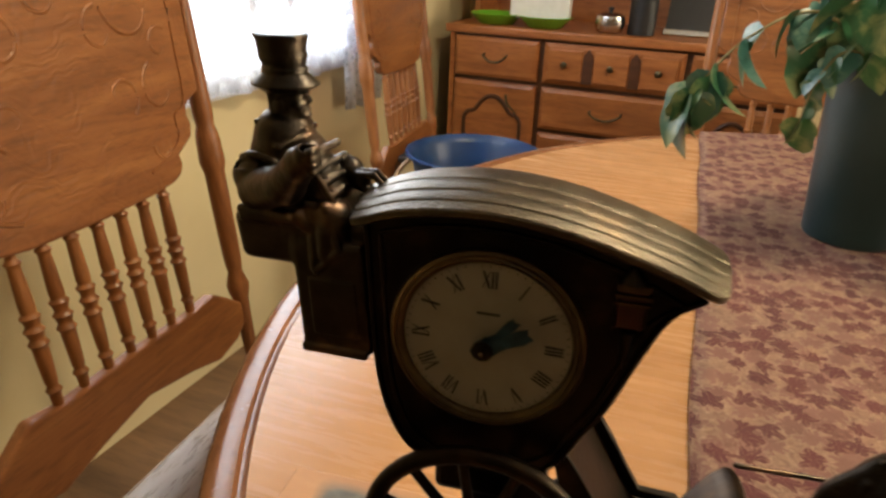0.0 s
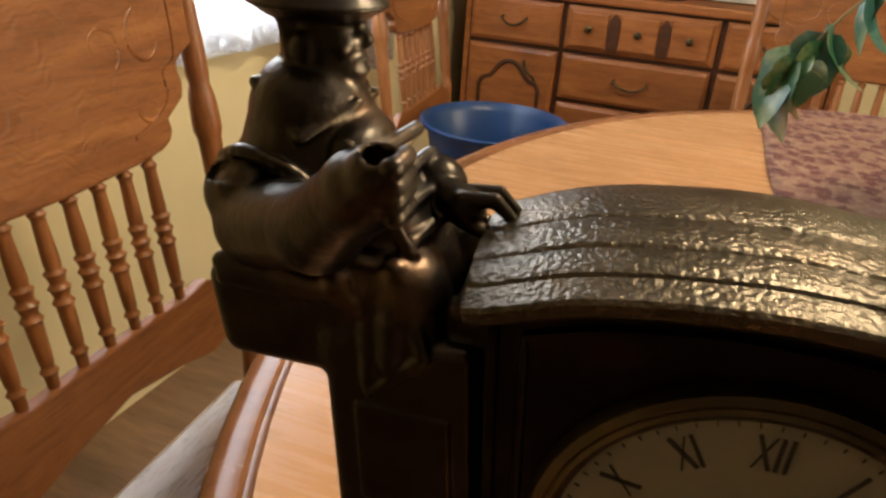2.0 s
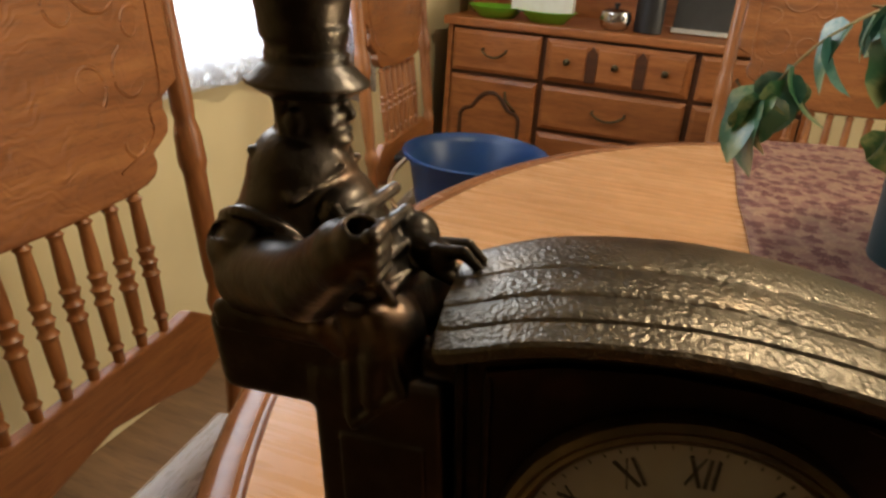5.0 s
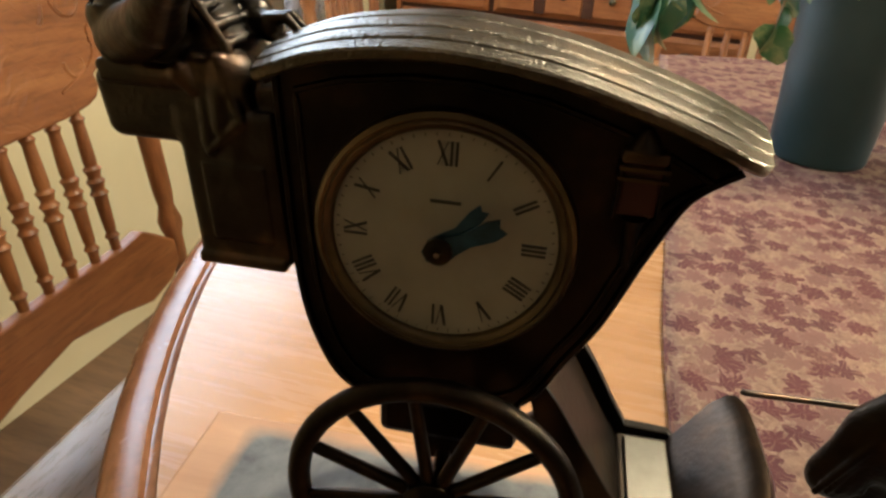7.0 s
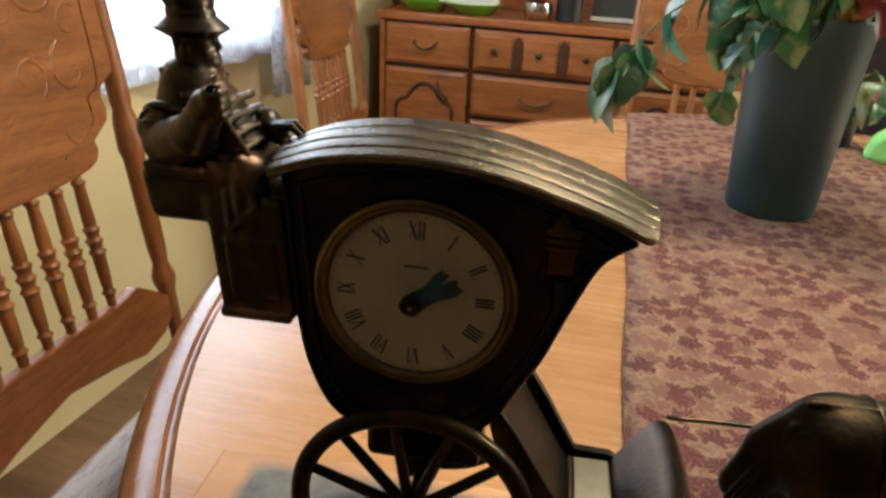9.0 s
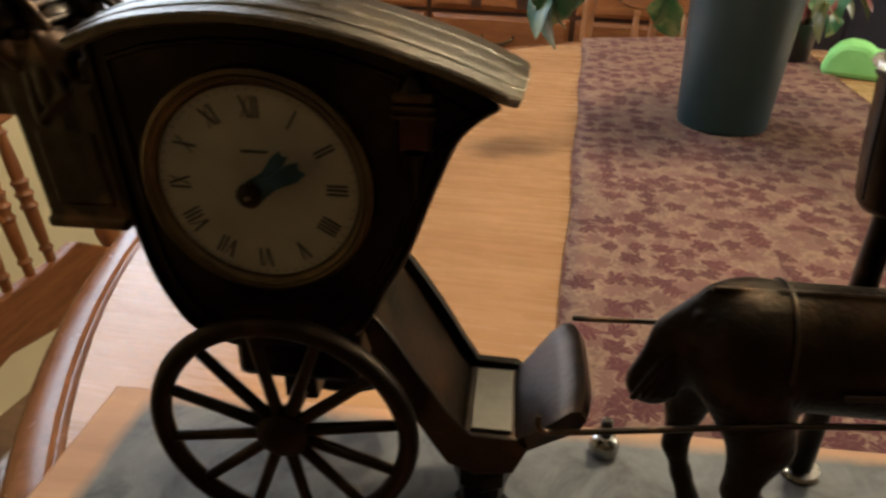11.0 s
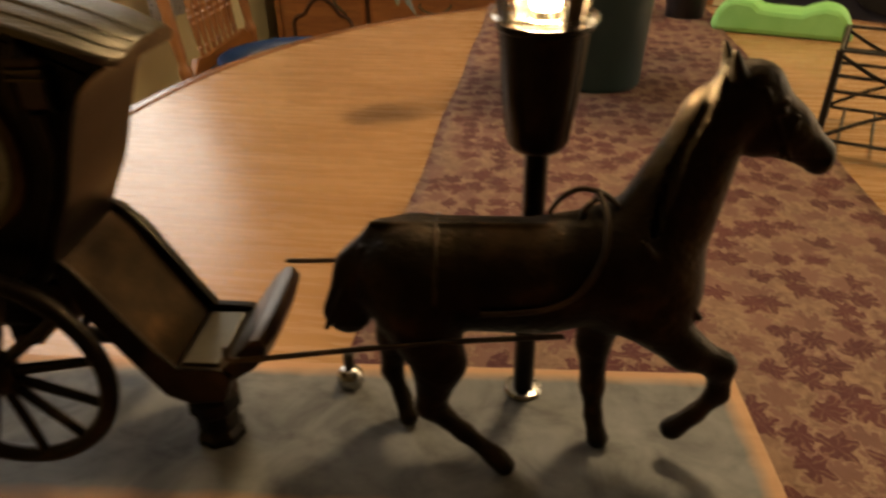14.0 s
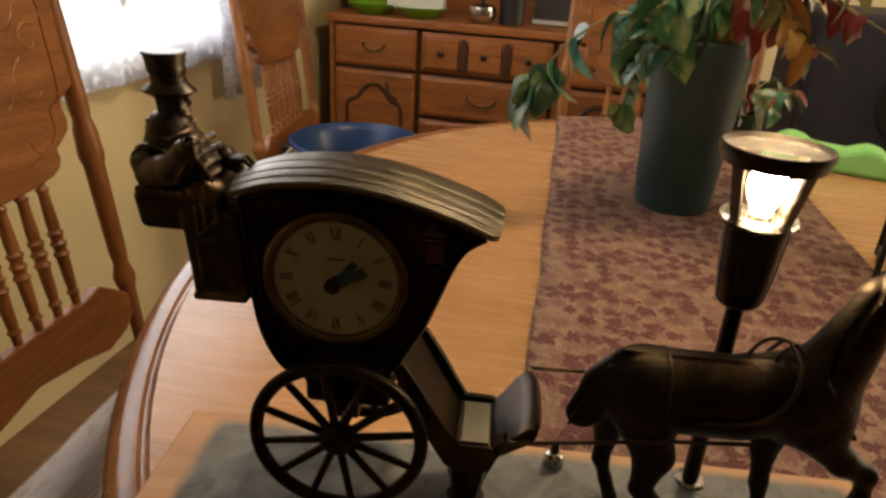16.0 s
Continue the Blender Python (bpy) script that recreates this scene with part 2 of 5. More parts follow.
M_BLACK = plain("black_plastic", (0.01, 0.01, 0.011), (0.018, 0.017, 0.017), 0.4)
M_SEAT = wood("pale_seat_wood", (0.24, 0.17, 0.12), (0.31, 0.235, 0.175), (0.38, 0.30, 0.235), (26, 3.5, 26), 0.26)
M_STEM = plain("plant_stem", (0.13, 0.12, 0.045), (0.22, 0.17, 0.08), 0.6, 0, 60)


def leaf_material(name, a, b, vein, spread):
    m, nt, s = material(name)
    info = nt.nodes.new("ShaderNodeObjectInfo")
    v = coords(nt)
    patch = noise_fac(nt, v, 34.0, 3, 0.6, 0.6)
    col = mix(nt, info.outputs["Random"], a, b)
    col = mix(nt, ramp(nt, patch, [(0.5, (0, 0, 0)), (0.66, (spread, spread, spread))]), col, vein)
    nt.links.new(col, s.inputs["Base Color"])
    s.inputs["Roughness"].default_value = 0.36
    s.inputs["Subsurface Weight"].default_value = 0.0
    bump(nt, s, patch, 0.3, 0.002)
    return m


M_LEAF = leaf_material("ivy_leaf", (0.020, 0.085, 0.045), (0.045, 0.13, 0.05), (0.34, 0.36, 0.17), 0.55)
M_LEAF_BLUE = leaf_material("blue_green_leaf", (0.03, 0.10, 0.085), (0.05, 0.14, 0.13), (0.22, 0.32, 0.25), 0.5)
M_LEAF_FALL = leaf_material("autumn_leaf", (0.26, 0.11, 0.022), (0.30, 0.17, 0.04), (0.16, 0.07, 0.02), 0.5)
M_LEAF_RED = leaf_material("red_leaf", (0.11, 0.012, 0.014), (0.17, 0.03, 0.024), (0.09, 0.02, 0.02), 0.6)
M_LEAF_OLIVE = leaf_material("olive_leaf", (0.05, 0.065, 0.02), (0.10, 0.11, 0.03), (0.2, 0.16, 0.06), 0.5)


def runner_material():
    """A woven tapestry: lobed wine and rose leaves with pale outlines on a sandy ground."""
    m, nt, s = material("tapestry_runner")
    v = coords(nt, (1, 1, 0))

    def calc(op, a, b=0.0):
        n = nt.nodes.new("ShaderNodeMath")
        n.operation = op
        for sock, q in zip(n.inputs, (a, b)):
            if isinstance(q, bpy.types.NodeSocket):
                nt.links.new(q, sock)
            else:
                sock.default_value = q
        return n.outputs[0]

    warp = node(nt, "ShaderNodeTexNoise", Scale=75.0, Detail=3.0, Roughness=0.55)
    nt.links.new(v, warp.inputs["Vector"])
    vm = nt.nodes.new("ShaderNodeVectorMath")
    vm.operation = "MULTIPLY_ADD"
    vm.inputs[1].default_value = (0.018, 0.018, 0.0)
    nt.links.new(warp.outputs["Color"], vm.inputs[0])
    nt.links.new(v, vm.inputs[2])

    def leaves(scale, size, lobes):
        """Reach (0 at the stalk, 1 at the rim), a random tone for each leaf, and its vein lines."""
        cell = node(nt, "ShaderNodeTexVoronoi", Scale=scale, Randomness=0.85)
        cell.voronoi_dimensions = "2D"
        nt.links.new(vm.outputs[0], cell.inputs["Vector"])
        sub = nt.nodes.new("ShaderNodeVectorMath")
        sub.operation = "SUBTRACT"
        nt.links.new(vm.outputs[0], sub.inputs[0])
        nt.links.new(cell.outputs["Position"], sub.inputs[1])
        xyz = nt.nodes.new("ShaderNodeSeparateXYZ")
        nt.links.new(sub.outputs[0], xyz.inputs[0])
        rnd = nt.nodes.new("ShaderNodeSeparateColor")
        nt.links.new(cell.outputs["Color"], rnd.inputs[0])
        turn = calc("MULTIPLY_ADD", rnd.outputs[1], 6.28)
        nt.links.new(calc("ARCTAN2", xyz.outputs[1], xyz.outputs[0]), turn.node.inputs[2])
        wave = calc("ABSOLUTE", calc("COSINE", calc("MULTIPLY", turn, lobes / 2)))
        rim = calc("MULTIPLY", calc("MULTIPLY_ADD", wave, 0.58), size)
        rim.node.inputs[0].links[0].from_node.inputs[2].default_value = 0.5
        flat = nt.nodes.new("ShaderNodeVectorMath")
        flat.operation = "LENGTH"
        nt.links.new(sub.outputs[0], flat.inputs[0])
        return calc("DIVIDE", flat.outputs["Value"], rim), rnd.outputs[0], wave

    ground = noise_fac(nt, v, 120.0, 5, 0.7, 1.0)
    col = ramp(nt, ground, [(0.32, (0.16, 0.080, 0.050)), (0.5, (0.25, 0.140, 0.088)), (0.68, (0.34, 0.205, 0.130))])
    # round flowers in dull rose with a thin dark edge and a pale rim
    reach, tone, wave = leaves(44.0, 0.0125, 8.0)
    petal = ramp(nt, tone, [(0.0, (0.17, 0.072, 0.054)), (1.0, (0.22, 0.105, 0.074))])
    col = mix(nt, ramp(nt, reach, [(0.96, (0, 0, 0)), (1.02, (0.8, 0.8, 0.8)), (1.10, (0.8, 0.8, 0.8)), (1.18, (0, 0, 0))]), col, (0.075, 0.026, 0.022))
    col = mix(nt, ramp(nt, reach, [(0.80, (0, 0, 0)), (0.88, (0.7, 0.7, 0.7)), (0.94, (0.7, 0.7, 0.7)), (1.0, (0, 0, 0))]), col, (0.36, 0.23, 0.15))
    col = mix(nt, ramp(nt, reach, [(0.78, (0.9, 0.9, 0.9)), (0.86, (0, 0, 0))]), col, petal)
    # jagged wine leaves between them
    reach, tone, wave = leaves(54.0, 0.0112, 5.0)
    shade = ramp(nt, tone, [(0.0, (0.075, 0.010, 0.013)), (1.0, (0.13, 0.024, 0.024))])
    shade = mix(nt, ramp(nt, wave, [(0.96, (0, 0, 0)), (0.995, (0.6, 0.6, 0.6))]), shade, (0.26, 0.13, 0.085))
    there = ramp(nt, tone, [(0.60, (1, 1, 1)), (0.64, (0, 0, 0))])
    edge = mix(nt, 1.0, there, ramp(nt, reach, [(0.88, (0, 0, 0)), (0.95, (0.7, 0.7, 0.7)), (1.04, (0.7, 0.7, 0.7)), (1.12, (0, 0, 0))]), "MULTIPLY")
    body = mix(nt, 1.0, there, ramp(nt, reach, [(0.85, (0.95, 0.95, 0.95)), (0.93, (0, 0, 0))]), "MULTIPLY")
    col = mix(nt, edge, col, (0.34, 0.21, 0.14))
    col = mix(nt, body, col, shade)
    small = noise_fac(nt, v, 16.0, 4, 0.6, 0.5)
    col = mix(nt, 0.4, col, ramp(nt, small, [(0.3, (0.6, 0.6, 0.6)), (0.68, (1.0, 1.0, 1.0))]), "MULTIPLY")
    threads = noise_fac(nt, coords(nt, (900, 300, 1)), 1.0, 2)
    col = mix(nt, 0.3, col, ramp(nt, threads, [(0.3, (0.62, 0.62, 0.62)), (0.7, (1.0, 1.0, 1.0))]), "MULTIPLY")
    nt.links.new(col, s.inputs["Base Color"])
    s.inputs["Roughness"].default_value = 0.85
    weave = nt.nodes.new("ShaderNodeTexWave")
    weave.inputs["Scale"].default_value, weave.inputs["Distortion"].default_value = 420.0, 1.0
    nt.links.new(v, weave.inputs["Vector"])
    bump(nt, s, calc("ADD", weave.outputs["Fac"], small), 0.5, 0.0008)
    return m


M_RUNNER = runner_material()


def glowing(name, color, strength):
    m, nt, s = material(name)
    s.inputs["Base Color"].default_value = (*color, 1)
    s.inputs["Emission Color"].default_value = (*color, 1)
    s.inputs["Emission Strength"].default_value = strength
    return m


M_BULB = glowing("lit_bulb", (1.0, 0.74, 0.42), BULB)
M_OUTSIDE = glowing("bright_outdoors", (0.94, 0.95, 1.0), 1.5)


def glass(name, tint=(1, 1, 1), rough=0.0):
    m, nt, s = material(name)
    s.inputs["Base Color"].default_value = (*tint, 1)
    s.inputs["Roughness"].default_value = rough
    s.inputs["Transmission Weight"].default_value = 1.0
    s.inputs["IOR"].default_value = 1.45
    return m


M_GLASS = glass("clear_glass")


def lens_material():
    """Clear plastic disc, scuffed in specks that scatter the light passing through."""
    m, nt, s = material("scuffed_clear_lens")
    v = coords(nt)
    s.inputs["Base Color"].default_value = (0.9, 0.88, 0.84, 1)
    s.inputs["Roughness"].default_value = 0.12
    s.inputs["Alpha"].default_value = 0.06
    scatter = nt.nodes.new("ShaderNodeBsdfTranslucent")
    scatter.inputs[0].default_value = (0.9, 0.88, 0.84, 1)
    mx = nt.nodes.new("ShaderNodeMixShader")
    nt.links.new(ramp(nt, noise_fac(nt, v, 420.0, 3, 0.6), [(0.48, (0.0006, 0.0006, 0.0006)), (0.62, (0.004, 0.004, 0.004)), (0.70, (0.02, 0.02, 0.02))]), mx.inputs[0])
    nt.links.new(s.outputs[0], mx.inputs[1])
    nt.links.new(scatter.outputs[0], mx.inputs[2])
    nt.links.new(mx.outputs[0], nt.nodes["Material Output"].inputs[0])
    return m


M_LENS = lens_material()
M_ACRYLIC = glass("scuffed_acrylic", (1, 0.97, 0.92), 0.12)


def lace_material():
    m, nt, s = material("lace_curtain")
    v = coords(nt)
    holes = noise_fac(nt, v, 55.0, 3, 0.6)
    s.inputs["Base Color"].default_value = (0.8, 0.8, 0.8, 1)
    s.inputs["Roughness"].default_value = 0.9
    tr = nt.nodes.new("ShaderNodeBsdfTranslucent")
    tr.inputs[0].default_value = (0.85, 0.86, 0.9, 1)
    clear = nt.nodes.new("ShaderNodeBsdfTransparent")
    mx = nt.nodes.new("ShaderNodeMixShader")
    mx.inputs[0].default_value = 0.55
    nt.links.new(s.outputs[0], mx.inputs[1])
    nt.links.new(tr.outputs[0], mx.inputs[2])
    mx2 = nt.nodes.new("ShaderNodeMixShader")
    nt.links.new(ramp(nt, holes, [(0.52, (0, 0, 0)), (0.62, (0.55, 0.55, 0.55))]), mx2.inputs[0])
    nt.links.new(mx.outputs[0], mx2.inputs[1])
    nt.links.new(clear.outputs[0], mx2.inputs[2])
    nt.links.new(mx2.outputs[0], nt.nodes["Material Output"].inputs[0])
    bump(nt, s, holes, 0.4, 0.002)
    return m


M_LACE = lace_material()


# ---- mesh helpers ----
def part(name, bm, mat, parent=None, label="", m=None, smooth=None, bevel=0.0):
    """Links a bmesh as one mesh object, under a thing or part if one is given."""
    me = bpy.data.meshes.new(name)
    bmesh.ops.recalc_face_normals(bm, faces=bm.faces[:])
    bm.to_mesh(me)
    bm.free()
    me.materials.append(mat)
    ob = new(name, me)
    if smooth is not None:
        for p in me.polygons:
            p.use_smooth = True
        if smooth > 0:
            me.set_sharp_from_angle(angle=radians(smooth))
    if bevel:
        b = ob.modifiers.new("bevel", "BEVEL")
        b.width, b.segments, b.limit_method = bevel, 2, "ANGLE"
    if m is not None:
        ob.matrix_basis = m
    if parent:
        ob.parent = parent
    if label:
        ob["label"] = label
    return ob


def thing(name, label, category, m=None, group="", kind=""):
    ob = new(name)
    ob.empty_display_size = 0.05
    if m is not None:
        ob.matrix_basis = m
    return tagged(ob, label, category, group, kind)


def box(x0, x1, y0, y1, z0, z1, bm=None):
    bm = bm or bmesh.new()
    bmesh.ops.create_cube(bm, size=1, matrix=Matrix.Translation(((x0 + x1) / 2, (y0 + y1) / 2, (z0 + z1) / 2)) @ Matrix.Diagonal((x1 - x0, y1 - y0, z1 - z0, 1)))
    return bm


def lathe(profile, steps=24, bm=None, m=Matrix.Identity(4), hollow=False):
    """Turns (radius, height) pairs round the z axis and closes the ends, or joins them for a ring."""
    bm = bm or bmesh.new()
    rings = []
    for r, z in profile:
        rings.append([bm.verts.new(m @ Vector((r * math.cos(2 * math.pi * k / steps), r * math.sin(2 * math.pi * k / steps), z))) for k in range(steps)])
    for a, b in zip(rings, rings[1:]):
        for k in range(steps):
            bm.faces.new((a[k], a[(k + 1) % steps], b[(k + 1) % steps], b[k]))
    if hollow:
        for k in range(steps):
            bm.faces.new((rings[-1][k], rings[-1][(k + 1) % steps], rings[0][(k + 1) % steps], rings[0][k]))
        return bm
    bm.faces.new(rings[0][::-1])
    bm.faces.new(rings[-1])
    return bm


def prism(outline, y0, y1, bm=None):
    """An (x, z) outline made solid between two depths."""
    bm = bm or bmesh.new()
    a = [bm.verts.new((x, y0, z)) for x, z in outline]
    b = [bm.verts.new((x, y1, z)) for x, z in outline]
    n = len(outline)
    for k in range(n):
        bm.faces.new((a[k], a[(k + 1) % n], b[(k + 1) % n], b[k]))
    bm.faces.new(a[::-1])
    bm.faces.new(b)
    return bm


def tube(points, radius, bm=None, steps=8, closed=False, taper=None):
    bm = bm or bmesh.new()
    pts = [Vector(p) for p in points]
    rings = []
    plane = Vector((0, 0, 0))
    for k in range(len(pts)):
        plane += (pts[k] - pts[0]).cross(pts[k - 1] - pts[0])
    plane.normalize()
    for k, p in enumerate(pts):
        if closed:
            d = pts[(k + 1) % len(pts)] - pts[k - 1]
        else:
            d = pts[min(k + 1, len(pts) - 1)] - pts[max(k - 1, 0)]
        if closed:
            side_axis = d.cross(plane).normalized()
            q = Matrix((side_axis, plane, d.normalized())).transposed()
        else:
            q = d.to_track_quat("Z", "X").to_matrix()
        r = radius if taper is None else radius * (1 + (taper - 1) * k / (len(pts) - 1))
        rings.append([bm.verts.new(p + q @ Vector((r * math.cos(2 * math.pi * j / steps), r * math.sin(2 * math.pi * j / steps), 0))) for j in range(steps)])
    pairs = list(zip(rings, rings[1:])) + ([(rings[-1], rings[0])] if closed else [])
    for a, b in pairs:
        for j in range(steps):
            bm.faces.new((a[j], a[(j + 1) % steps], b[(j + 1) % steps], b[j]))
    if not closed:
        bm.faces.new(rings[0][::-1])
        bm.faces.new(rings[-1])
    return bm


def curve_points(keys, n=16):
    """A smooth line through the key points."""
    keys = [Vector(k) for k in keys]
    out = []
    for k in range(len(keys) - 1):
        p0, p1, p2, p3 = keys[max(k - 1, 0)], keys[k], keys[k + 1], keys[min(k + 2, len(keys) - 1)]
        for j in range(n):
            t = j / n
            out.append(0.5 * (2 * p1 + (p2 - p0) * t + (2 * p0 - 5 * p1 + 4 * p2 - p3) * t * t + (3 * p1 - p0 - 3 * p2 + p3) * t ** 3))
    return out + [keys[-1]]


class Lumps:
    """A cast figure: rounded lumps melted together on a fine grid and skinned as one mesh."""

    def __init__(self, low, high, step, melt):
        self.low, self.step, self.melt = np.array(low), step, melt
        self.n = np.ceil((np.array(high) - self.low) / step).astype(int) + 1
        self.field = np.full(self.n, 1.0)

    def add(self, low, high, dist, melt=None):
        k = self.melt if melt is None else melt
        i0 = np.clip(np.floor((np.array(low) - 0.005 - self.low) / self.step).astype(int), 0, self.n - 1)
        i1 = np.clip(np.ceil((np.array(high) + 0.005 - self.low) / self.step).astype(int) + 1, 1, self.n)
        g = np.meshgrid(*[self.low[j] + self.step * np.arange(i0[j], i1[j]) for j in range(3)], indexing="ij")
        cut = tuple(slice(i0[j], i1[j]) for j in range(3))
        f, d = self.field[cut], dist(*g)
        h = np.maximum(k - np.abs(f - d), 0) / k
        self.field[cut] = np.minimum(f, d) - h * h * k / 4

    def carve(self, a, b, r):
        """Sink a groove from a to b."""
        a, b = np.array(a, float), np.array(b, float)
        d = b - a
        i0 = np.clip(np.floor((np.minimum(a, b) - r - 0.002 - self.low) / self.step).astype(int), 0, self.n - 1)
        i1 = np.clip(np.ceil((np.maximum(a, b) + r + 0.002 - self.low) / self.step).astype(int) + 1, 1, self.n)
        x, y, z = np.meshgrid(*[self.low[j] + self.step * np.arange(i0[j], i1[j]) for j in range(3)], indexing="ij")
        box_ = tuple(slice(i0[j], i1[j]) for j in range(3))
        t = np.clip(((x - a[0]) * d[0] + (y - a[1]) * d[1] + (z - a[2]) * d[2]) / (d @ d + 1e-12), 0, 1)
        q = np.sqrt((x - a[0] - t * d[0]) ** 2 + (y - a[1] - t * d[1]) ** 2 + (z - a[2] - t * d[2]) ** 2)
        self.field[box_] = np.maximum(self.field[box_], r - q)

    def ball(self, c, r, turn=(0, 0, 0), melt=None):
        r = r if isinstance(r, tuple) else (r, r, r)
        m = np.array(pose(0, 0, 0, *turn).to_3x3()).T
        big = max(r)

        def dist(x, y, z):
            p = [m[j, 0] * (x - c[0]) + m[j, 1] * (y - c[1]) + m[j, 2] * (z - c[2]) for j in range(3)]
            k0 = np.sqrt(sum((p[j] / r[j]) ** 2 for j in range(3)))
            k1 = np.sqrt(sum((p[j] / r[j] ** 2) ** 2 for j in range(3))) + 1e-9
            return k0 * (k0 - 1) / k1
        self.add([v - big for v in c], [v + big for v in c], dist, melt)

    def limb(self, a, b, ra, rb, flat=1.0, melt=None):
        a, b = np.array(a, float), np.array(b, float)
        d = b - a
        big = max(ra, rb)

        def dist(x, y, z):
            t = np.clip(((x - a[0]) * d[0] + (y - a[1]) * d[1] + (z - a[2]) * d[2]) / (d @ d), 0, 1)
            q = np.sqrt((x - a[0] - t * d[0]) ** 2 + ((y - a[1] - t * d[1]) / flat) ** 2 + (z - a[2] - t * d[2]) ** 2)
            return (q - (ra + (rb - ra) * t)) * min(1.0, flat)
        self.add(np.minimum(a, b) - big, np.maximum(a, b) + big, dist, melt)

    def block(self, x0, x1, y0, y1, z0, z1, r, melt=None, slope=0.0):
        c, h = ((x0 + x1) / 2, (y0 + y1) / 2, (z0 + z1) / 2), ((x1 - x0) / 2 - r, (y1 - y0) / 2 - r, (z1 - z0) / 2 - r)

        def dist(x, y, z):
            q = [np.abs(x - c[0] - slope * (z - c[2])) - h[0], np.abs(y - c[1]) - h[1], np.abs(z - c[2]) - h[2]]
            return np.sqrt(sum(np.maximum(v, 0) ** 2 for v in q)) + np.minimum(np.maximum(np.maximum(q[0], q[1]), q[2]), 0) - r
        self.add((x0, y0, z0), (x1, y1, z1), dist, melt)

    def disc(self, c, z0, z1, r0, r1, squash=1.0, melt=None):
        def dist(x, y, z):
            t = np.clip((z - z0) / (z1 - z0), 0, 1)
            q = np.sqrt((x - c[0]) ** 2 + ((y - c[1]) / squash) ** 2) - (r0 + (r1 - r0) * t)
            return np.maximum(q * 0.95, np.maximum(z0 - z, z - z1))
        big = max(r0, r1)
        self.add((c[0] - big, c[1] - big, z0), (c[0] + big, c[1] + big, z1), dist, melt)

    def mesh(self, name, lift):
        f, n = self.field, self.n
        inside = f < 0
        total, count = np.zeros((*(n - 1), 3)), np.zeros(n - 1)
        corners = [(i, j, k) for i in (0, 1) for j in (0, 1) for k in (0, 1)]
        part_of = lambda arr, o: arr[o[0]:n[0] - 1 + o[0], o[1]:n[1] - 1 + o[1], o[2]:n[2] - 1 + o[2]]
        for p in corners:
            for ax in range(3):
                if p[ax]:
                    continue
                q = tuple(v + (1 if j == ax else 0) for j, v in enumerate(p))
                fa, fb = part_of(f, p), part_of(f, q)
                cross = (fa < 0) != (fb < 0)
                t = np.where(cross, fa / np.where(cross, fa - fb, 1), 0)
                for j in range(3):
                    total[..., j] += np.where(cross, p[j] + (t if j == ax else 0), 0)
                count += cross
        used = count > 0
        ids = np.full(n - 1, -1)
        ids[used] = np.arange(used.sum())
        cells = np.argwhere(used)
        verts = self.low + self.step * (cells + total[used] / count[used][:, None])
        verts[:, 2] += lift
        quads = []
        for ax in range(3):
            u, v = (ax + 1) % 3, (ax + 2) % 3
            lo = [slice(None)] * 3
            hi = [slice(None)] * 3
            lo[ax], hi[ax] = slice(0, -1), slice(1, None)
            a, b = inside[tuple(lo)], inside[tuple(hi)]
            at = np.argwhere(a != b)
            at = at[(at[:, u] > 0) & (at[:, v] > 0) & (at[:, u] < n[u] - 1) & (at[:, v] < n[v] - 1)]
            eu, ev = np.eye(3, dtype=int)[u], np.eye(3, dtype=int)[v]
            q = np.stack([ids[tuple((at - s * eu - t * ev).T)] for s, t in ((1, 1), (0, 1), (0, 0), (1, 0))], 1)
            flip = ~a[tuple(at.T)]
            q[flip] = q[flip][:, ::-1]
            quads.append(q)
        me = bpy.data.meshes.new(name)
        me.from_pydata(verts.tolist(), [], np.concatenate(quads).tolist())
        me.update()
        me.polygons.foreach_set("use_smooth", [True] * len(me.polygons))
        return me


def figure(name, lumps, mat, parent, label, lift):
    me = lumps.mesh(name, lift)
    me.materials.append(mat)
    ob = new(name, me)
    ob.parent = parent
    ob["label"] = label
    return ob


# ---- room ----
def solid_wall(name, pieces, mat, label):
    bm = bmesh.new()
    for p in pieces:
        box(*p, bm)
    ob = part(name, bm, mat, None, "", ROOM)
    return tagged(ob, label, "wall", kind="structure")


WIN_V0, WIN_V1, WIN_Z0, WIN_Z1 = 0.12, 1.46, 0.72, 1.85
solid_wall("wall_west", [(-0.12, 0, -6.0, WIN_V0, 0, 2.45), (-0.12, 0, WIN_V1, 2.52, 0, 2.45), (-0.12, 0, WIN_V0, WIN_V1, 0, WIN_Z0), (-0.12, 0, WIN_V0, WIN_V1, WIN_Z1, 2.45)], M_WALL, "cream yellow painted wall with a window")
solid_wall("wall_north", [(-0.12, 2.15, 2.52, 2.64, 0, 2.45), (3.35, 4.12, 2.52, 2.64, 0, 2.45), (2.15, 3.35, 2.52, 2.64, 0, 2.45)], M_WALL, "cream yellow painted wall behind the dresser")
solid_wall("wall_south", [(-0.12, 4.12, -6.12, -6.0, 0, 2.45)], M_WALL, "plain cream painted wall")
# This opening is added to go with the east fill lamp.
solid_wall("wall_east", [(4.0, 4.12, -6.0, 0.65, 0, 2.45), (4.0, 4.12, 2.25, 2.52, 0, 2.45), (4.0, 4.12, 0.65, 2.25, 0, 0.8), (4.0, 4.12, 0.65, 2.25, 2.1, 2.45)], M_WALL, "plain cream painted wall with an added opening for the fill light")
tagged(part("ceiling", box(-0.12, 4.12, -6.12, 2.64, 2.45, 2.55), M_CEILING, None, "", ROOM), "off-white painted ceiling", "ceiling", kind="structure")
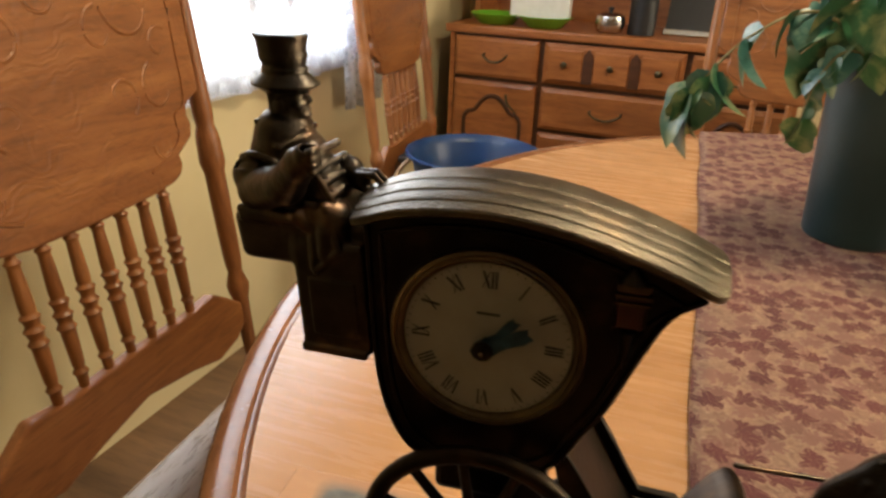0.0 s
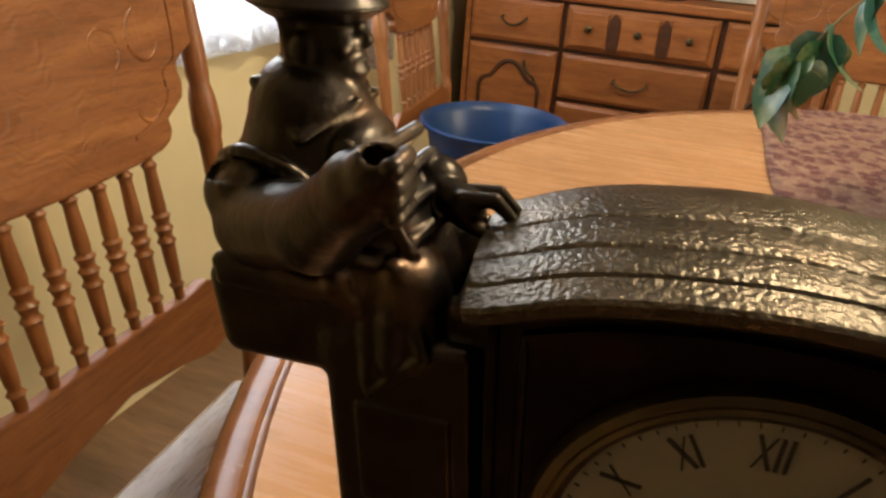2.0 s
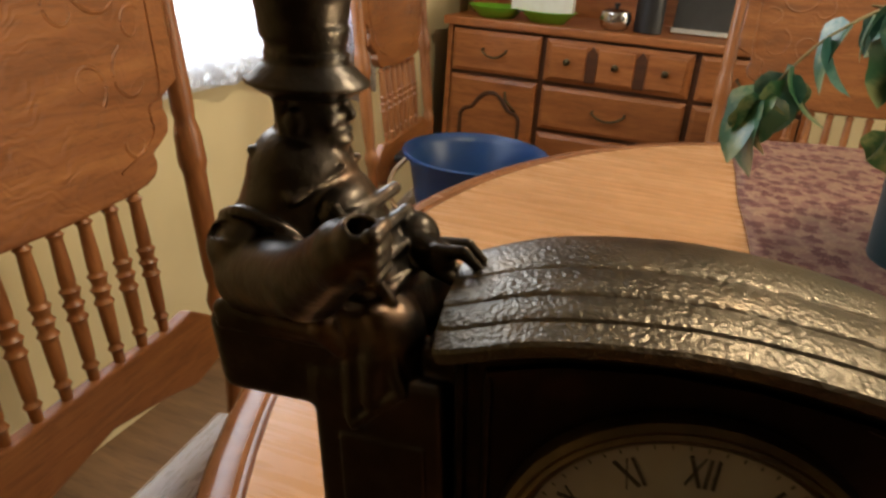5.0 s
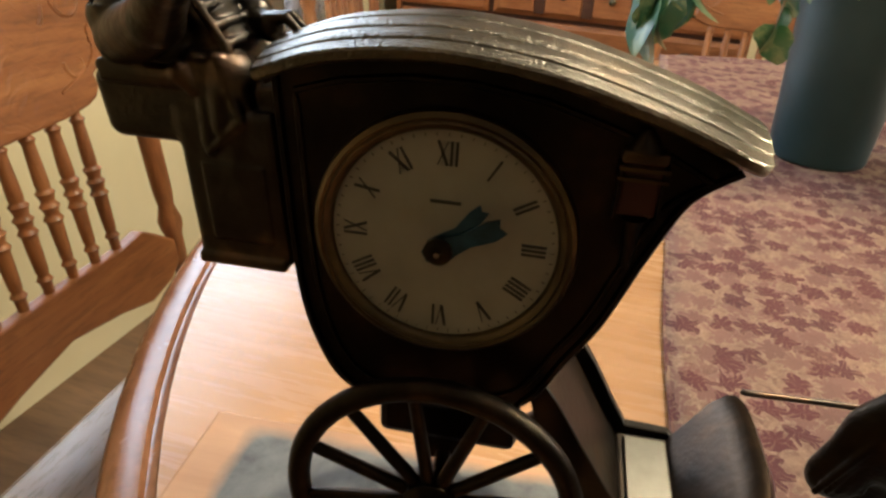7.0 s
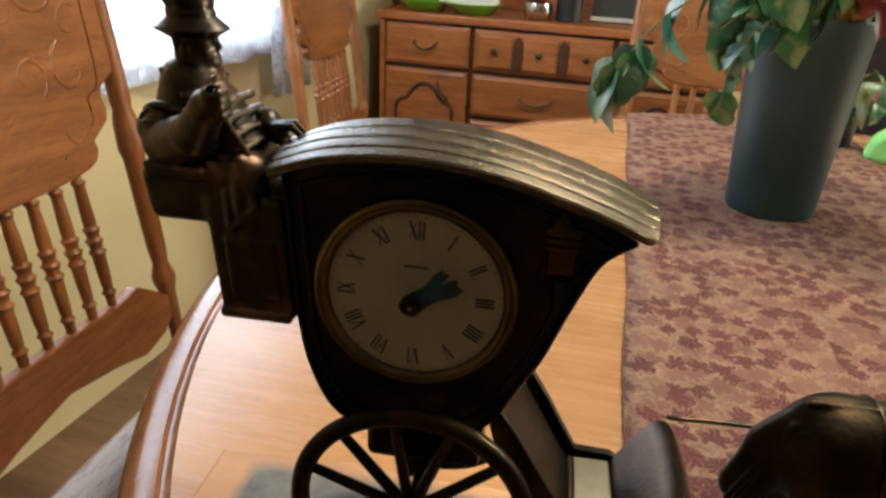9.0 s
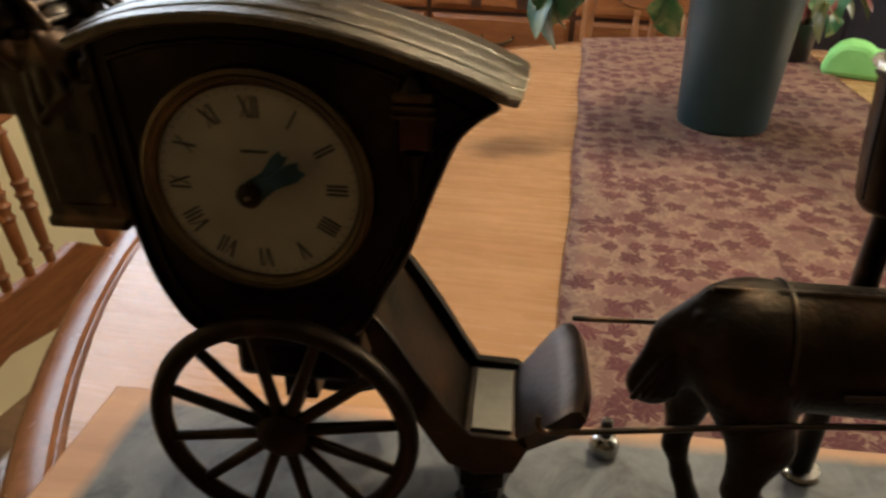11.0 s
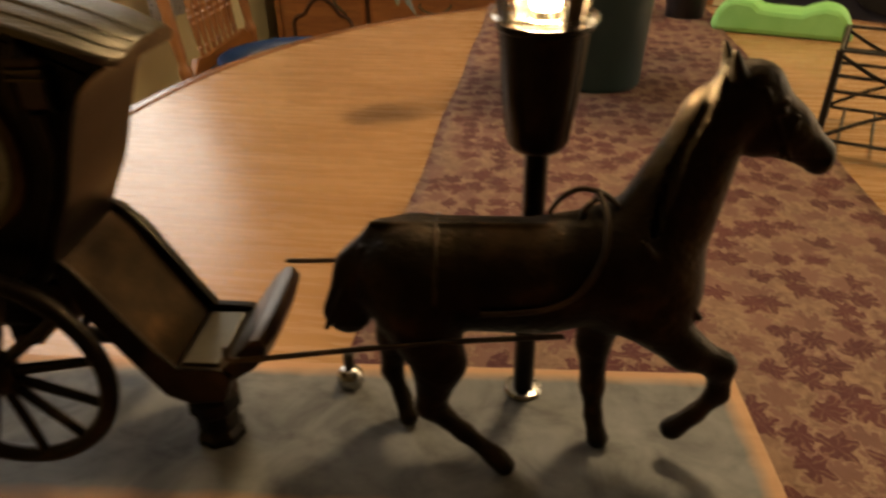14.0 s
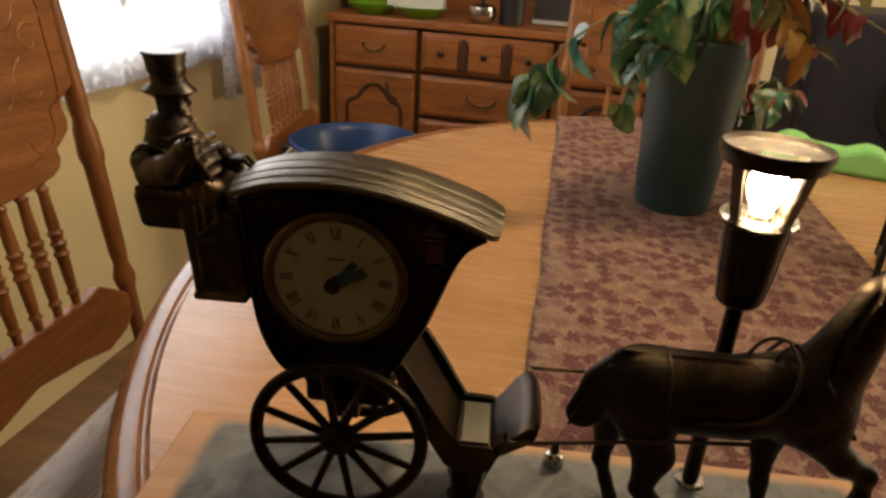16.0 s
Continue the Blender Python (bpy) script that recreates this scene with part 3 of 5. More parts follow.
tagged(part("floor", box(-0.12, 4.12, -6.12, 2.64, -0.08, 0), M_FLOOR, None, "", ROOM), "brown wooden floor", "floor", kind="structure")
tagged(part("backdrop", box(-1.6, -1.55, -2.5, 4.0, -0.5, 3.5), M_OUTSIDE, None, "", ROOM), "bright overcast daylight outside the window", "backdrop", kind="structure")

window = thing("window_1", "white framed window with bright daylight behind lace", "window", ROOM, kind="structure")
for name, b in (("window_frame", (-0.09, -0.03, WIN_V0, WIN_V0 + 0.05, WIN_Z0, WIN_Z1)), ("window_frame", (-0.09, -0.03, WIN_V1 - 0.05, WIN_V1, WIN_Z0, WIN_Z1)),
                ("window_frame", (-0.09, -0.03, WIN_V0 + 0.05, WIN_V1 - 0.05, WIN_Z0, WIN_Z0 + 0.05)), ("window_frame", (-0.09, -0.03, WIN_V0 + 0.05, WIN_V1 - 0.05, WIN_Z1 - 0.05, WIN_Z1)),
                ("meeting_rail", (-0.085, -0.035, WIN_V0 + 0.05, WIN_V1 - 0.05, 1.28, 1.32)), ("window_sill", (-0.10, 0.03, WIN_V0 - 0.03, WIN_V1 + 0.03, WIN_Z0 - 0.025, WIN_Z0))):
    part(name, box(*b), M_WHITE, window, bevel=0.004)
for z0, z1 in ((WIN_Z0 + 0.05, 1.28), (1.32, WIN_Z1 - 0.05)):
    part("pane", box(-0.062, -0.058, WIN_V0 + 0.05, WIN_V1 - 0.05, z0, z1), M_GLASS, window, "clear pane").visible_shadow = False


def curtain(name, v0, v1, z0, z1, waves, depth, dip, label, skew=0.0):
    bm = bmesh.new()
    nv, nz = int(waves * 10), 14
    grid = []
    for j in range(nz + 1):
        t = j / nz
        row = []
        for k in range(nv + 1):
            s = k / nv
            z = z1 + (z0 - z1) * t + dip * t * (0.5 + 0.5 * math.sin(s * waves * 6.28 * 0.5)) - skew * t * s
            u = 0.05 + depth * (0.4 + 0.6 * t) * math.sin(s * waves * 6.28) + 0.006 * math.sin(s * 41 + t * 5)
            row.append(bm.verts.new((u, v0 + (v1 - v0) * s, z)))
        grid.append(row)
    for j in range(nz):
        for k in range(nv):
            bm.faces.new((grid[j][k], grid[j][k + 1], grid[j + 1][k + 1], grid[j + 1][k]))
    ob = part(name, bm, M_LACE, None, "", ROOM, smooth=0)
    so = ob.modifiers.new("cloth", "SOLIDIFY")
    so.thickness = 0.0012
    return tagged(ob, label, "curtain")


curtain("lace_curtain", 0.10, 1.40, 0.70, 1.9, 9, 0.012, 0.012, "white lace curtain hanging to the window sill")
curtain("side_curtain", 1.34, 1.56, 0.56, 1.9, 3, 0.018, 0.02, "white lace side curtain hanging below the sill")
rod = part("curtain_rod", tube([ROOM @ Vector((0.05, 0.02, 1.9)), ROOM @ Vector((0.05, 1.62, 1.9))], 0.008), M_WHITE, smooth=40)
tagged(rod, "white metal curtain rod above the window", "curtain rod")


fix = thing("ceiling_light", "round frosted glass ceiling light over the table", "ceiling light", pose(0.46, 1.0, 1.90))
part("canopy", lathe([(0.05, 0.525), (0.062, 0.535), (0.065, 0.55)], 24), M_ANTIQUE, fix, smooth=40)
part("stem", tube([(0, 0, 0.12), (0, 0, 0.3), (0, 0, 0.53)], 0.006), M_ANTIQUE, fix, smooth=60)
part("shade_ring", lathe([(0.125, 0.11), (0.130, 0.11), (0.130, 0.125), (0.125, 0.125)], 40, hollow=True), M_ANTIQUE, fix, smooth=40)
for k in range(3):
    a_ = radians(120 * k)
    part("arm", tube([(0.0, 0.0, 0.135), (0.06 * math.cos(a_), 0.06 * math.sin(a_), 0.128), (0.127 * math.cos(a_), 0.127 * math.sin(a_), 0.12)], 0.004), M_ANTIQUE, fix, smooth=60)


# ---- dresser ----
def dresser():
    d = thing("dresser", "reddish brown maple dresser with brass pulls", "dresser", ROOM @ pose(0.10, 2.05, 0))
    W, top = 1.24, 0.775
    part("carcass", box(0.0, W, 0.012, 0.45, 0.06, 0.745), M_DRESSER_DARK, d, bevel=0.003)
    part("top", box(-0.015, W + 0.015, -0.02, 0.455, 0.745, top), M_DRESSER, d, bevel=0.006)
    part("plinth", box(0.01, W - 0.01, 0.0, 0.44, 0.0, 0.06), M_DRESSER, d, bevel=0.004)
    part("corner_post", box(0, 0.018, 0.0, 0.012, 0.06, 0.745), M_DRESSER, d)
    part("corner_post", box(W - 0.018, W, 0.0, 0.012, 0.06, 0.745), M_DRESSER, d)

    def pull(parent, x, z, w=0.085):
        part("back_plate", lathe([(0.001, 0), (0.02, 0.001), (0.02, 0.003), (0.001, 0.004)], 12, None, pose(x, -0.008, z, 90, 0, 0) @ Matrix.Diagonal((w / 0.045, 0.9, 1, 1))), M_ANTIQUE, parent, smooth=40)
        pts = curve_points([(x - w / 2, -0.012, z), (x - w / 2, -0.03, z - 0.006), (x - w * 0.25, -0.036, z - 0.022), (x, -0.037, z - 0.026), (x + w * 0.25, -0.036, z - 0.022), (x + w / 2, -0.03, z - 0.006), (x + w / 2, -0.012, z)], 5)
        part("pull", tube(pts, 0.0042), M_ANTIQUE, parent, "antique brass bail pull", smooth=50)

    def front(name, x0, x1, z0, z1):
        bm = box(x0, x1, -0.004, 0.012, z0, z1)
        top_face = min(bm.faces, key=lambda f: f.calc_center_median().y)
        r = bmesh.ops.inset_region(bm, faces=[top_face], thickness=0.02, depth=0.0)
        bmesh.ops.translate(bm, verts=top_face.verts, vec=(0, -0.008, 0))
        return part(name, bm, M_DRESSER, d, bevel=0.002)

    cols = ((0.024, 0.352), (0.372, 0.868), (0.888, 1.216))
    pull(front("drawer", *cols[0], 0.588, 0.735), 0.188, 0.675)
    mid = front("drawer", *cols[1], 0.588, 0.735)
    for k in range(3):
        x = 0.372 + 0.083 + k * 0.165
        bm = box(x - 0.062, x + 0.062, -0.022, -0.0122, 0.606, 0.716)
        part("panel", bm, M_DRESSER, mid, bevel=0.004)
        part("knob", lathe([(0.004, 0), (0.005, 0.01), (0.012, 0.016), (0.012, 0.02), (0.004, 0.024)], 14, None, pose(x, -0.022, 0.665, 90, 0, 0)), M_ANTIQUE, mid, smooth=40)
        if k < 2:
            arch = [(x + 0.0645, 0.6), (x + 0.1005, 0.6), (x + 0.1005, 0.70), (x + 0.0825, 0.724), (x + 0.0645, 0.70)]
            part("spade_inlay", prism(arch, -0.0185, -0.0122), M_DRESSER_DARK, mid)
    pull(front("drawer", *cols[2], 0.588, 0.735), 1.05, 0.675)
    for x0, x1 in (cols[0], cols[2]):
        door = front("door", x0, x1, 0.08, 0.572)
        xm, w = (x0 + x1) / 2, (x1 - x0) / 2 - 0.05
        arch = [(xm + w * p, -0.013, z) for p, z in ((-1, 0.43), (-0.86, 0.452), (-0.62, 0.462), (-0.42, 0.492), (-0.2, 0.515), (0, 0.521), (0.2, 0.515), (0.42, 0.492), (0.62, 0.462), (0.86, 0.452), (1, 0.43))]
        pts = [(xm - w, -0.013, 0.12), (xm - w, -0.013, 0.3)] + curve_points(arch, 5) + [(xm + w, -0.013, 0.3), (xm + w, -0.013, 0.12)]
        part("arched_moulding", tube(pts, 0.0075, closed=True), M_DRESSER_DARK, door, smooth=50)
        xp = xm + w * 0.62
        part("pull", tube(curve_points([(xp - 0.02, -0.012, 0.53), (xp - 0.008, -0.032, 0.505), (xp + 0.012, -0.034, 0.485), (xp + 0.024, -0.012, 0.465)], 5), 0.005), M_ANTIQUE, door, "antique brass pull", smooth=50)
    for z0, z1 in ((0.418, 0.572), (0.25, 0.402), (0.08, 0.234)):
        pull(front("drawer", *cols[1], z0, z1), 0.62, (z0 + z1) / 2 + 0.012, 0.11)
    return d


dresser()


def hutch():
    h = thing("hutch", "reddish brown wooden hutch standing on the dresser", "hutch", ROOM @ pose(0.10, 2.05, 0.775))
    part("back_panel", box(0.02, 1.22, 0.43, 0.45, 0.0, 0.95), M_DRESSER, h)
    for x in (0.02, 1.198):
        part("side_panel", box(x, x + 0.022, 0.2, 0.428, 0.0, 0.95), M_DRESSER, h, bevel=0.003)
    for z in (0.33, 0.63, 0.95):
        part("shelf", box(0.02, 1.22, 0.19, 0.43, z, z + 0.02), M_DRESSER, h, bevel=0.003)


hutch()


def on_dresser(u, v, z=0.7752):
    return ROOM @ pose(0.10 + u, 2.05 + v, z)


for u in (0.15, 0.34):
    tray = thing("green_bowl", "lime green shallow plastic bowl on the dresser", "bowl", on_dresser(u, 0.09), "bowls on the dresser")
    part("bowl", lathe([(0.055, 0), (0.062, 0.002), (0.098, 0.036), (0.104, 0.04), (0.1, 0.041), (0.06, 0.006), (0.001, 0.005)], 28), M_GREEN_BOWL, tray, smooth=50)
pkg = thing("white_box", "white cardboard box standing in green bowls", "box", on_dresser(0.33, 0.09, 0.805) @ pose(0, 0, 0, 0, 0, 4))
part("carton", box(-0.12, 0.1, -0.03, 0.03, 0, 0.11), M_PAPER, pkg, bevel=0.004)
part("flap", box(-0.12, 0.1, -0.032, 0.034, 0.11, 0.113), M_PAPER, pkg)
pot = thing("silver_pot", "small shiny silver round pot with dark lid", "pot", on_dresser(0.58, 0.08))
part("body", lathe([(0.03, 0), (0.045, 0.006), (0.055, 0.035), (0.05, 0.06), (0.03, 0.07), (0.001, 0.072)], 24), M_SILVER, pot, smooth=50)
part("foot", lathe([(0.034, -0.0), (0.034, 0.006), (0.02, 0.008)], 20), M_BLACK, pot)
part("knob", lathe([(0.004, 0.07), (0.01, 0.08), (0.01, 0.088), (0.002, 0.09)], 14), M_BLACK, pot, smooth=50)
can = thing("dark_canister", "small dark canister beside the silver pot", "canister", on_dresser(0.69, 0.1))
part("body", lathe([(0.045, 0), (0.048, 0.003), (0.048, 0.12), (0.044, 0.124)], 22), M_BLACK, can, smooth=40)
part("lid", lathe([(0.05, 0.124), (0.05, 0.136), (0.02, 0.142)], 22), M_BLACK, can, smooth=40)
easel = thing("leaning_frame", "dark picture frame leaning on the dresser top", "picture frame", on_dresser(0.92, 0.16) @ pose(0, 0, 0, -28, 0, 0))
part("frame_bar", box(-0.16, 0.16, -0.01, 0.01, 0, 0.02), M_SILVER, easel, "pale metal lower edge", bevel=0.002)
part("picture", box(-0.155, 0.155, -0.004, 0.008, 0.02, 0.28), M_BLACK, easel)


# ---- table ----
TABLE = pose(0.387, 0.775, 0, 0, 0, -4.75)
TA, TB = 0.635, 0.734


def oval(a, b, n=120):
    return [(a * math.cos(2 * math.pi * k / n), b * math.sin(2 * math.pi * k / n)) for k in range(n)]


def oval_rings(levels, n=120):
    """Rings of the oval drawn in by d at height z."""
    bm = bmesh.new()
    rings = [[bm.verts.new((x, y, z)) for x, y in oval(TA - d, TB - d, n)] for d, z in levels]
    for a, b in zip(rings, rings[1:]):
        for k in range(n):
            bm.faces.new((a[k], a[(k + 1) % n], b[(k + 1) % n], b[k]))
    bm.faces.new(rings[0])
    bm.faces.new(rings[-1][::-1])
    return bm


table = thing("dining_table", "oval oak dining table with a moulded edge", "table", TABLE)
part("tabletop", oval_rings([(0.030, 0.75), (0.030, 0.722)]), M_TABLE, table)
part("edge_moulding", oval_rings([(0.0295, 0.735), (0.0295, 0.7492), (0.026, 0.7478), (0.0245, 0.7478), (0.022, 0.7502), (0.012, 0.7506), (0.006, 0.7485), (0.0015, 0.743), (0.0, 0.735), (0.003, 0.728), (0.006, 0.725), (0.006, 0.714), (0.010, 0.709), (0.03, 0.709)]), M_TRIM, table, "dark moulded oak rim", smooth=35)
part("apron", oval_rings([(0.12, 0.7085), (0.12, 0.64), (0.14, 0.64), (0.14, 0.7085)]), M_OAK, table)
part("pedestal", lathe([(0.10, 0.12), (0.11, 0.16), (0.07, 0.22), (0.06, 0.3), (0.09, 0.42), (0.10, 0.5), (0.07, 0.58), (0.12, 0.63), (0.12, 0.639)], 32), M_OAK, table, smooth=40)
for k in range(4):
    foot = tube(curve_points([(0.05, 0, 0.2), (0.22, 0, 0.19), (0.36, 0, 0.09), (0.45, 0, 0.035)], 6), 0.036, taper=0.8)
    part("leg", foot, M_OAK, table, m=pose(0, 0, 0, 0, 0, 45 + 90 * k), smooth=50)


def runner():
    """Cloth that follows the top and droops a little past both ends of the table."""
    bm = bmesh.new()
    nx, ny = 26, 130
    rows = []
    for j in range(ny + 1):
        y = -0.80 + 1.60 * j / ny
        row = []
        for k in range(nx + 1):
            x = -0.185 + 0.37 * k / nx
            x += 0.0015 * math.sin(y * 23) * (1 if k > nx / 2 else -1)
            z = 0.7525 + 0.0007 * (1 + math.sin(x * 33 + y * 12)) * (0.5 + 0.5 * math.sin(y * 17 - x * 9))
            edge = TB * math.sqrt(max(0, 1 - ((x - 0.0714) / TA) ** 2))
            over = abs(y) - edge + 0.01
            if over > 0:
                z -= 0.30 * over + 2.2 * over * over if y > 0 else over * 0.4 + 3.0 * over * over
            row.append(bm.verts.new((x, y, z)))
        rows.append(row)
    for j in range(ny):
        for k in range(nx):
            bm.faces.new((rows[j][k], rows[j][k + 1], rows[j + 1][k + 1], rows[j + 1][k]))
    cloth = thing("table_runner", "woven wine and rose leaf patterned table runner", "table runner", TABLE @ pose(-0.0714, 0.006, 0))
    for edge_ in (0, nx):
        part("hem", tube([rows[j][edge_].co + Vector((0, 0, 0.0006)) for j in range(ny + 1)], 0.0013, steps=6), M_RUNNER, cloth, smooth=60)
    for end in (0, ny):
        part("end_hem", tube([rows[end][k].co + Vector((0, 0, 0.0006)) for k in range(nx + 1)], 0.0014, steps=6), M_RUNNER, cloth, smooth=60)
    ob = part("cloth", bm, M_RUNNER, cloth, smooth=0)
    so = ob.modifiers.new("cloth", "SOLIDIFY")
    so.thickness, so.offset = 0.0014, 1.0
    return cloth


runner()


# ---- chairs ----
def pressed_chair():
    """Faces +x; its origin lies on the floor under the middle of the back."""
    c = thing("dining_chair", "golden oak pressed-back chair with turned spindles", "chair", group="pressed-back chairs")
    lean = -7.0

    def back(name, bm, mat, label="", smooth=None, bevel=0.0):
        return part(name, bm, mat, c, label, pose(0, 0, 0.44) @ pose(0, 0, 0, 0, lean, 0), smooth, bevel)

    for s in (-1, 1):
        part("back_leg", tube([(0.0, s * 0.237, 0.0), (0.004, s * 0.237, 0.2), (0.006, s * 0.237, 0.40)], 0.014), M_OAK, c, smooth=60)
        part("seat_bracket", box(0.0, 0.06, s * 0.20 - 0.012, s * 0.20 + 0.012, 0.325, 0.345), M_OAK, c, bevel=0.003)
        back("post", lathe_at(turned_profile(0.0138, -0.05, 0.66, (0.19, 0.21, 0.49, 0.515, 0.54)), s * 0.237), M_OAK, smooth=60)
    n = 7
    for k in range(n):
        y = -0.12 + 0.24 * k / (n - 1)
        back("spindle", lathe_at(turned_profile(0.0082, 0.098, 0.300, (0.12, 0.42, 0.5, 0.58, 0.9)), y, 12), M_OAK, smooth=60)
    # lower rail: raised middle, scooped under
    rail = [(-0.226, 0.030), (-0.226, 0.066), (-0.195, 0.088), (-0.165, 0.108), (-0.12, 0.102), (0, 0.104), (0.12, 0.102), (0.165, 0.108), (0.195, 0.088), (0.226, 0.066), (0.226, 0.030), (0.20, 0.012), (0.15, 0.002), (0.09, 0.018), (0, 0.034), (-0.09, 0.018), (-0.15, 0.002), (-0.20, 0.012)]
    back("lower_rail", slab(rail, -0.010, 0.010), M_OAK_ACROSS, bevel=0.004)
    half_crest = [(0.07, 0.655), (0.14, 0.630), (0.20, 0.605), (0.226, 0.55), (0.226, 0.405), (0.208, 0.396), (0.194, 0.388), (0.192, 0.376), (0.197, 0.362), (0.192, 0.345), (0.174, 0.334), (0.160, 0.326), (0.163, 0.312), (0.155, 0.299), (0.138, 0.292), (0.10, 0.287)]
    crest = [(0, 0.665)] + half_crest + [(0, 0.284)] + [(-y, z) for y, z in half_crest[::-1]]
    cr = back("crest", slab(crest, -0.010, 0.010), M_PRESSED, "crest board with pressed scroll carving", bevel=0.004)
    for y, z, r, turn in ((-0.125, 0.53, 0.052, 0.4), (0.125, 0.53, 0.052, 2.7), (-0.05, 0.585, 0.04, 3.6), (0.05, 0.585, 0.04, -0.5), (-0.15, 0.42, 0.036, 1.2), (0.15, 0.42, 0.036, 1.9), (-0.135, 0.345, 0.02, 0.2), (0.135, 0.345, 0.02, 2.9), (-0.07, 0.50, 0.03, 1.6), (0.07, 0.50, 0.03, 1.6), (-0.08, 0.42, 0.03, 4.2), (0.08, 0.42, 0.03, -1.0), (0.0001, 0.545, 0.034, 1.5), (-0.165, 0.475, 0.024, 2.2), (0.165, 0.475, 0.024, 0.9)):
        side_ = 1 if y > 0 else -1
        pts = [(0.0098, y + r * (1 - q / 26) * math.cos(turn + side_ * q * 0.27), z + r * (1 - q / 26) * math.sin(turn + side_ * q * 0.27)) for q in range(22)]
        part("scroll", tube([(x_ - 0.0022, y_, z_) for x_, y_, z_ in pts], 0.0040, steps=8, taper=0.7), M_PRESSED, cr, smooth=60)
    for side_ in (-1, 1):
        rim_pts = curve_points([(0.0098, side_ * y, z) for y, z in ((0.10, 0.317), (0.145, 0.333), (0.166, 0.352), (0.166, 0.380), (0.190, 0.398), (0.194, 0.47), (0.192, 0.545), (0.172, 0.588), (0.12, 0.612), (0.06, 0.636), (0.0, 0.648))], 5)
        part("border_bead", tube(rim_pts, 0.0024, steps=6), M_PRESSED, cr, smooth=60)
    seat = [(0.006, -0.19), (0.006, 0.19), (0.10, 0.215), (0.30, 0.225), (0.40, 0.21), (0.42, 0.16), (0.425, 0), (0.42, -0.16), (0.40, -0.21), (0.30, -0.225), (0.10, -0.215)]
    bm = bmesh.new()
    a = [bm.verts.new((x, y, 0.345)) for x, y in seat]
    b = [bm.verts.new((x, y, 0.37)) for x, y in seat]
    for k in range(len(seat)):
        bm.faces.new((a[k], a[(k + 1) % len(seat)], b[(k + 1) % len(seat)], b[k]))
    bm.faces.new(a[::-1])
    bm.faces.new(b)
    part("seat", bm, M_SEAT, c, bevel=0.008)
    for x, y in ((0.045, -0.17), (0.045, 0.17), (0.38, -0.18), (0.38, 0.18)):
        part("leg", lathe_at(turned_profile(0.017, 0, 0.346, (0.3, 0.6, 0.64, 0.9)), y, 14, x), M_OAK, c, smooth=60)
    for y in (-0.175, 0.175):
        part("stretcher", tube([(0.045, y, 0.18), (0.2, y, 0.18), (0.38, y, 0.18)], 0.009), M_OAK, c, smooth=60)
    part("stretcher", tube([(0.38, -0.18, 0.24), (0.38, 0, 0.24), (0.38, 0.18, 0.24)], 0.011), M_OAK, c, smooth=60)
    return c


def turned_profile(r, z0, z1, rings):
    prof = []
    for k in range(61):
        t = k / 60
        rr = r * (0.74 + 0.36 * math.sin(math.pi * t) ** 1.2)
        for q in rings:
            rr += r * 0.34 * math.exp(-((t - q) / 0.013) ** 2) - r * 0.16 * math.exp(-((t - q - 0.026) / 0.012) ** 2)
        prof.append((rr, z0 + (z1 - z0) * t))
    return prof


def lathe_at(profile, y, steps=18, x=0.0):
    return lathe(profile, steps, None, pose(x, y, 0))


def slab(outline, x0, x1):
    """A (y, z) outline made solid between two x."""
    bm = bmesh.new()
    a = [bm.verts.new((x0, y, z)) for y, z in outline]
    b = [bm.verts.new((x1, y, z)) for y, z in outline]
    n = len(outline)
    for k in range(n):
        bm.faces.new((a[k], a[(k + 1) % n], b[(k + 1) % n], b[k]))
    bm.faces.new(a[::-1])
    bm.faces.new(b)
    return bm


chair = pressed_chair()
chair.matrix_basis = pose(-0.5276, 0.803, 0, 0, 0, -4)
chair2 = copy_thing(chair, pose(-0.530, 2.02, 0, 0, 0, -2))
chair3 = copy_thing(chair, pose(0.47, 1.93, 0, 0, 0, -97))


# ---- blue tub on the far chair ----
tub = thing("blue_tub", "round blue plastic tub standing on a chair", "tub", pose(-0.315, 1.90, 0.3705) @ Matrix.Diagonal((1, 1, 1.12, 1)))
part("shell", lathe([(0.13, 0), (0.138, 0.004), (0.165, 0.135), (0.182, 0.15), (0.184, 0.157), (0.178, 0.159), (0.168, 0.152), (0.160, 0.14), (0.134, 0.008), (0.001, 0.007)], 48), M_BLUE, tub, smooth=50)
part("rope_handle", tube(curve_points([(-0.16, -0.06, 0.14), (-0.19, -0.09, 0.1), (-0.18, -0.11, 0.05), (-0.15, -0.10, 0.02)], 6), 0.006), M_HANDLE, tub, "tan handle", smooth=60)
part("grip", box(-0.195, -0.165, -0.06, 0.0, 0.125, 0.14), M_BLACK, tub, "black grip", bevel=0.004)

# ---- dark loudspeaker behind the table ----
spk = thing("loudspeaker", "dark navy box with round front standing behind table", "loudspeaker", pose(1.12, 1.98, 0, 0, 0, -8))
part("cabinet", box(-0.26, 0.45, 0, 0.4, 0, 0.95), M_DARKBOX, spk, bevel=0.02)
part("cone", lathe([(0.10, 0), (0.11, 0.004), (0.11, 0.012), (0.095, 0.014), (0.03, 0.004), (0.001, 0.01)], 32, None, pose(0.04, 0.0, 0.74, 90, 0, 0)), M_BLACK, spk, smooth=40)


# ---- hansom cab clock with lamp ----
clock = thing("hansom_cab_clock", "dark bronze horse-drawn cab clock with lit street lamp on wooden base", "clock", pose(0, 0, 0.7545))
Z = -0.7545      # heights below are given from the floor
DEEP = 0.378     # middle line of cab and horse


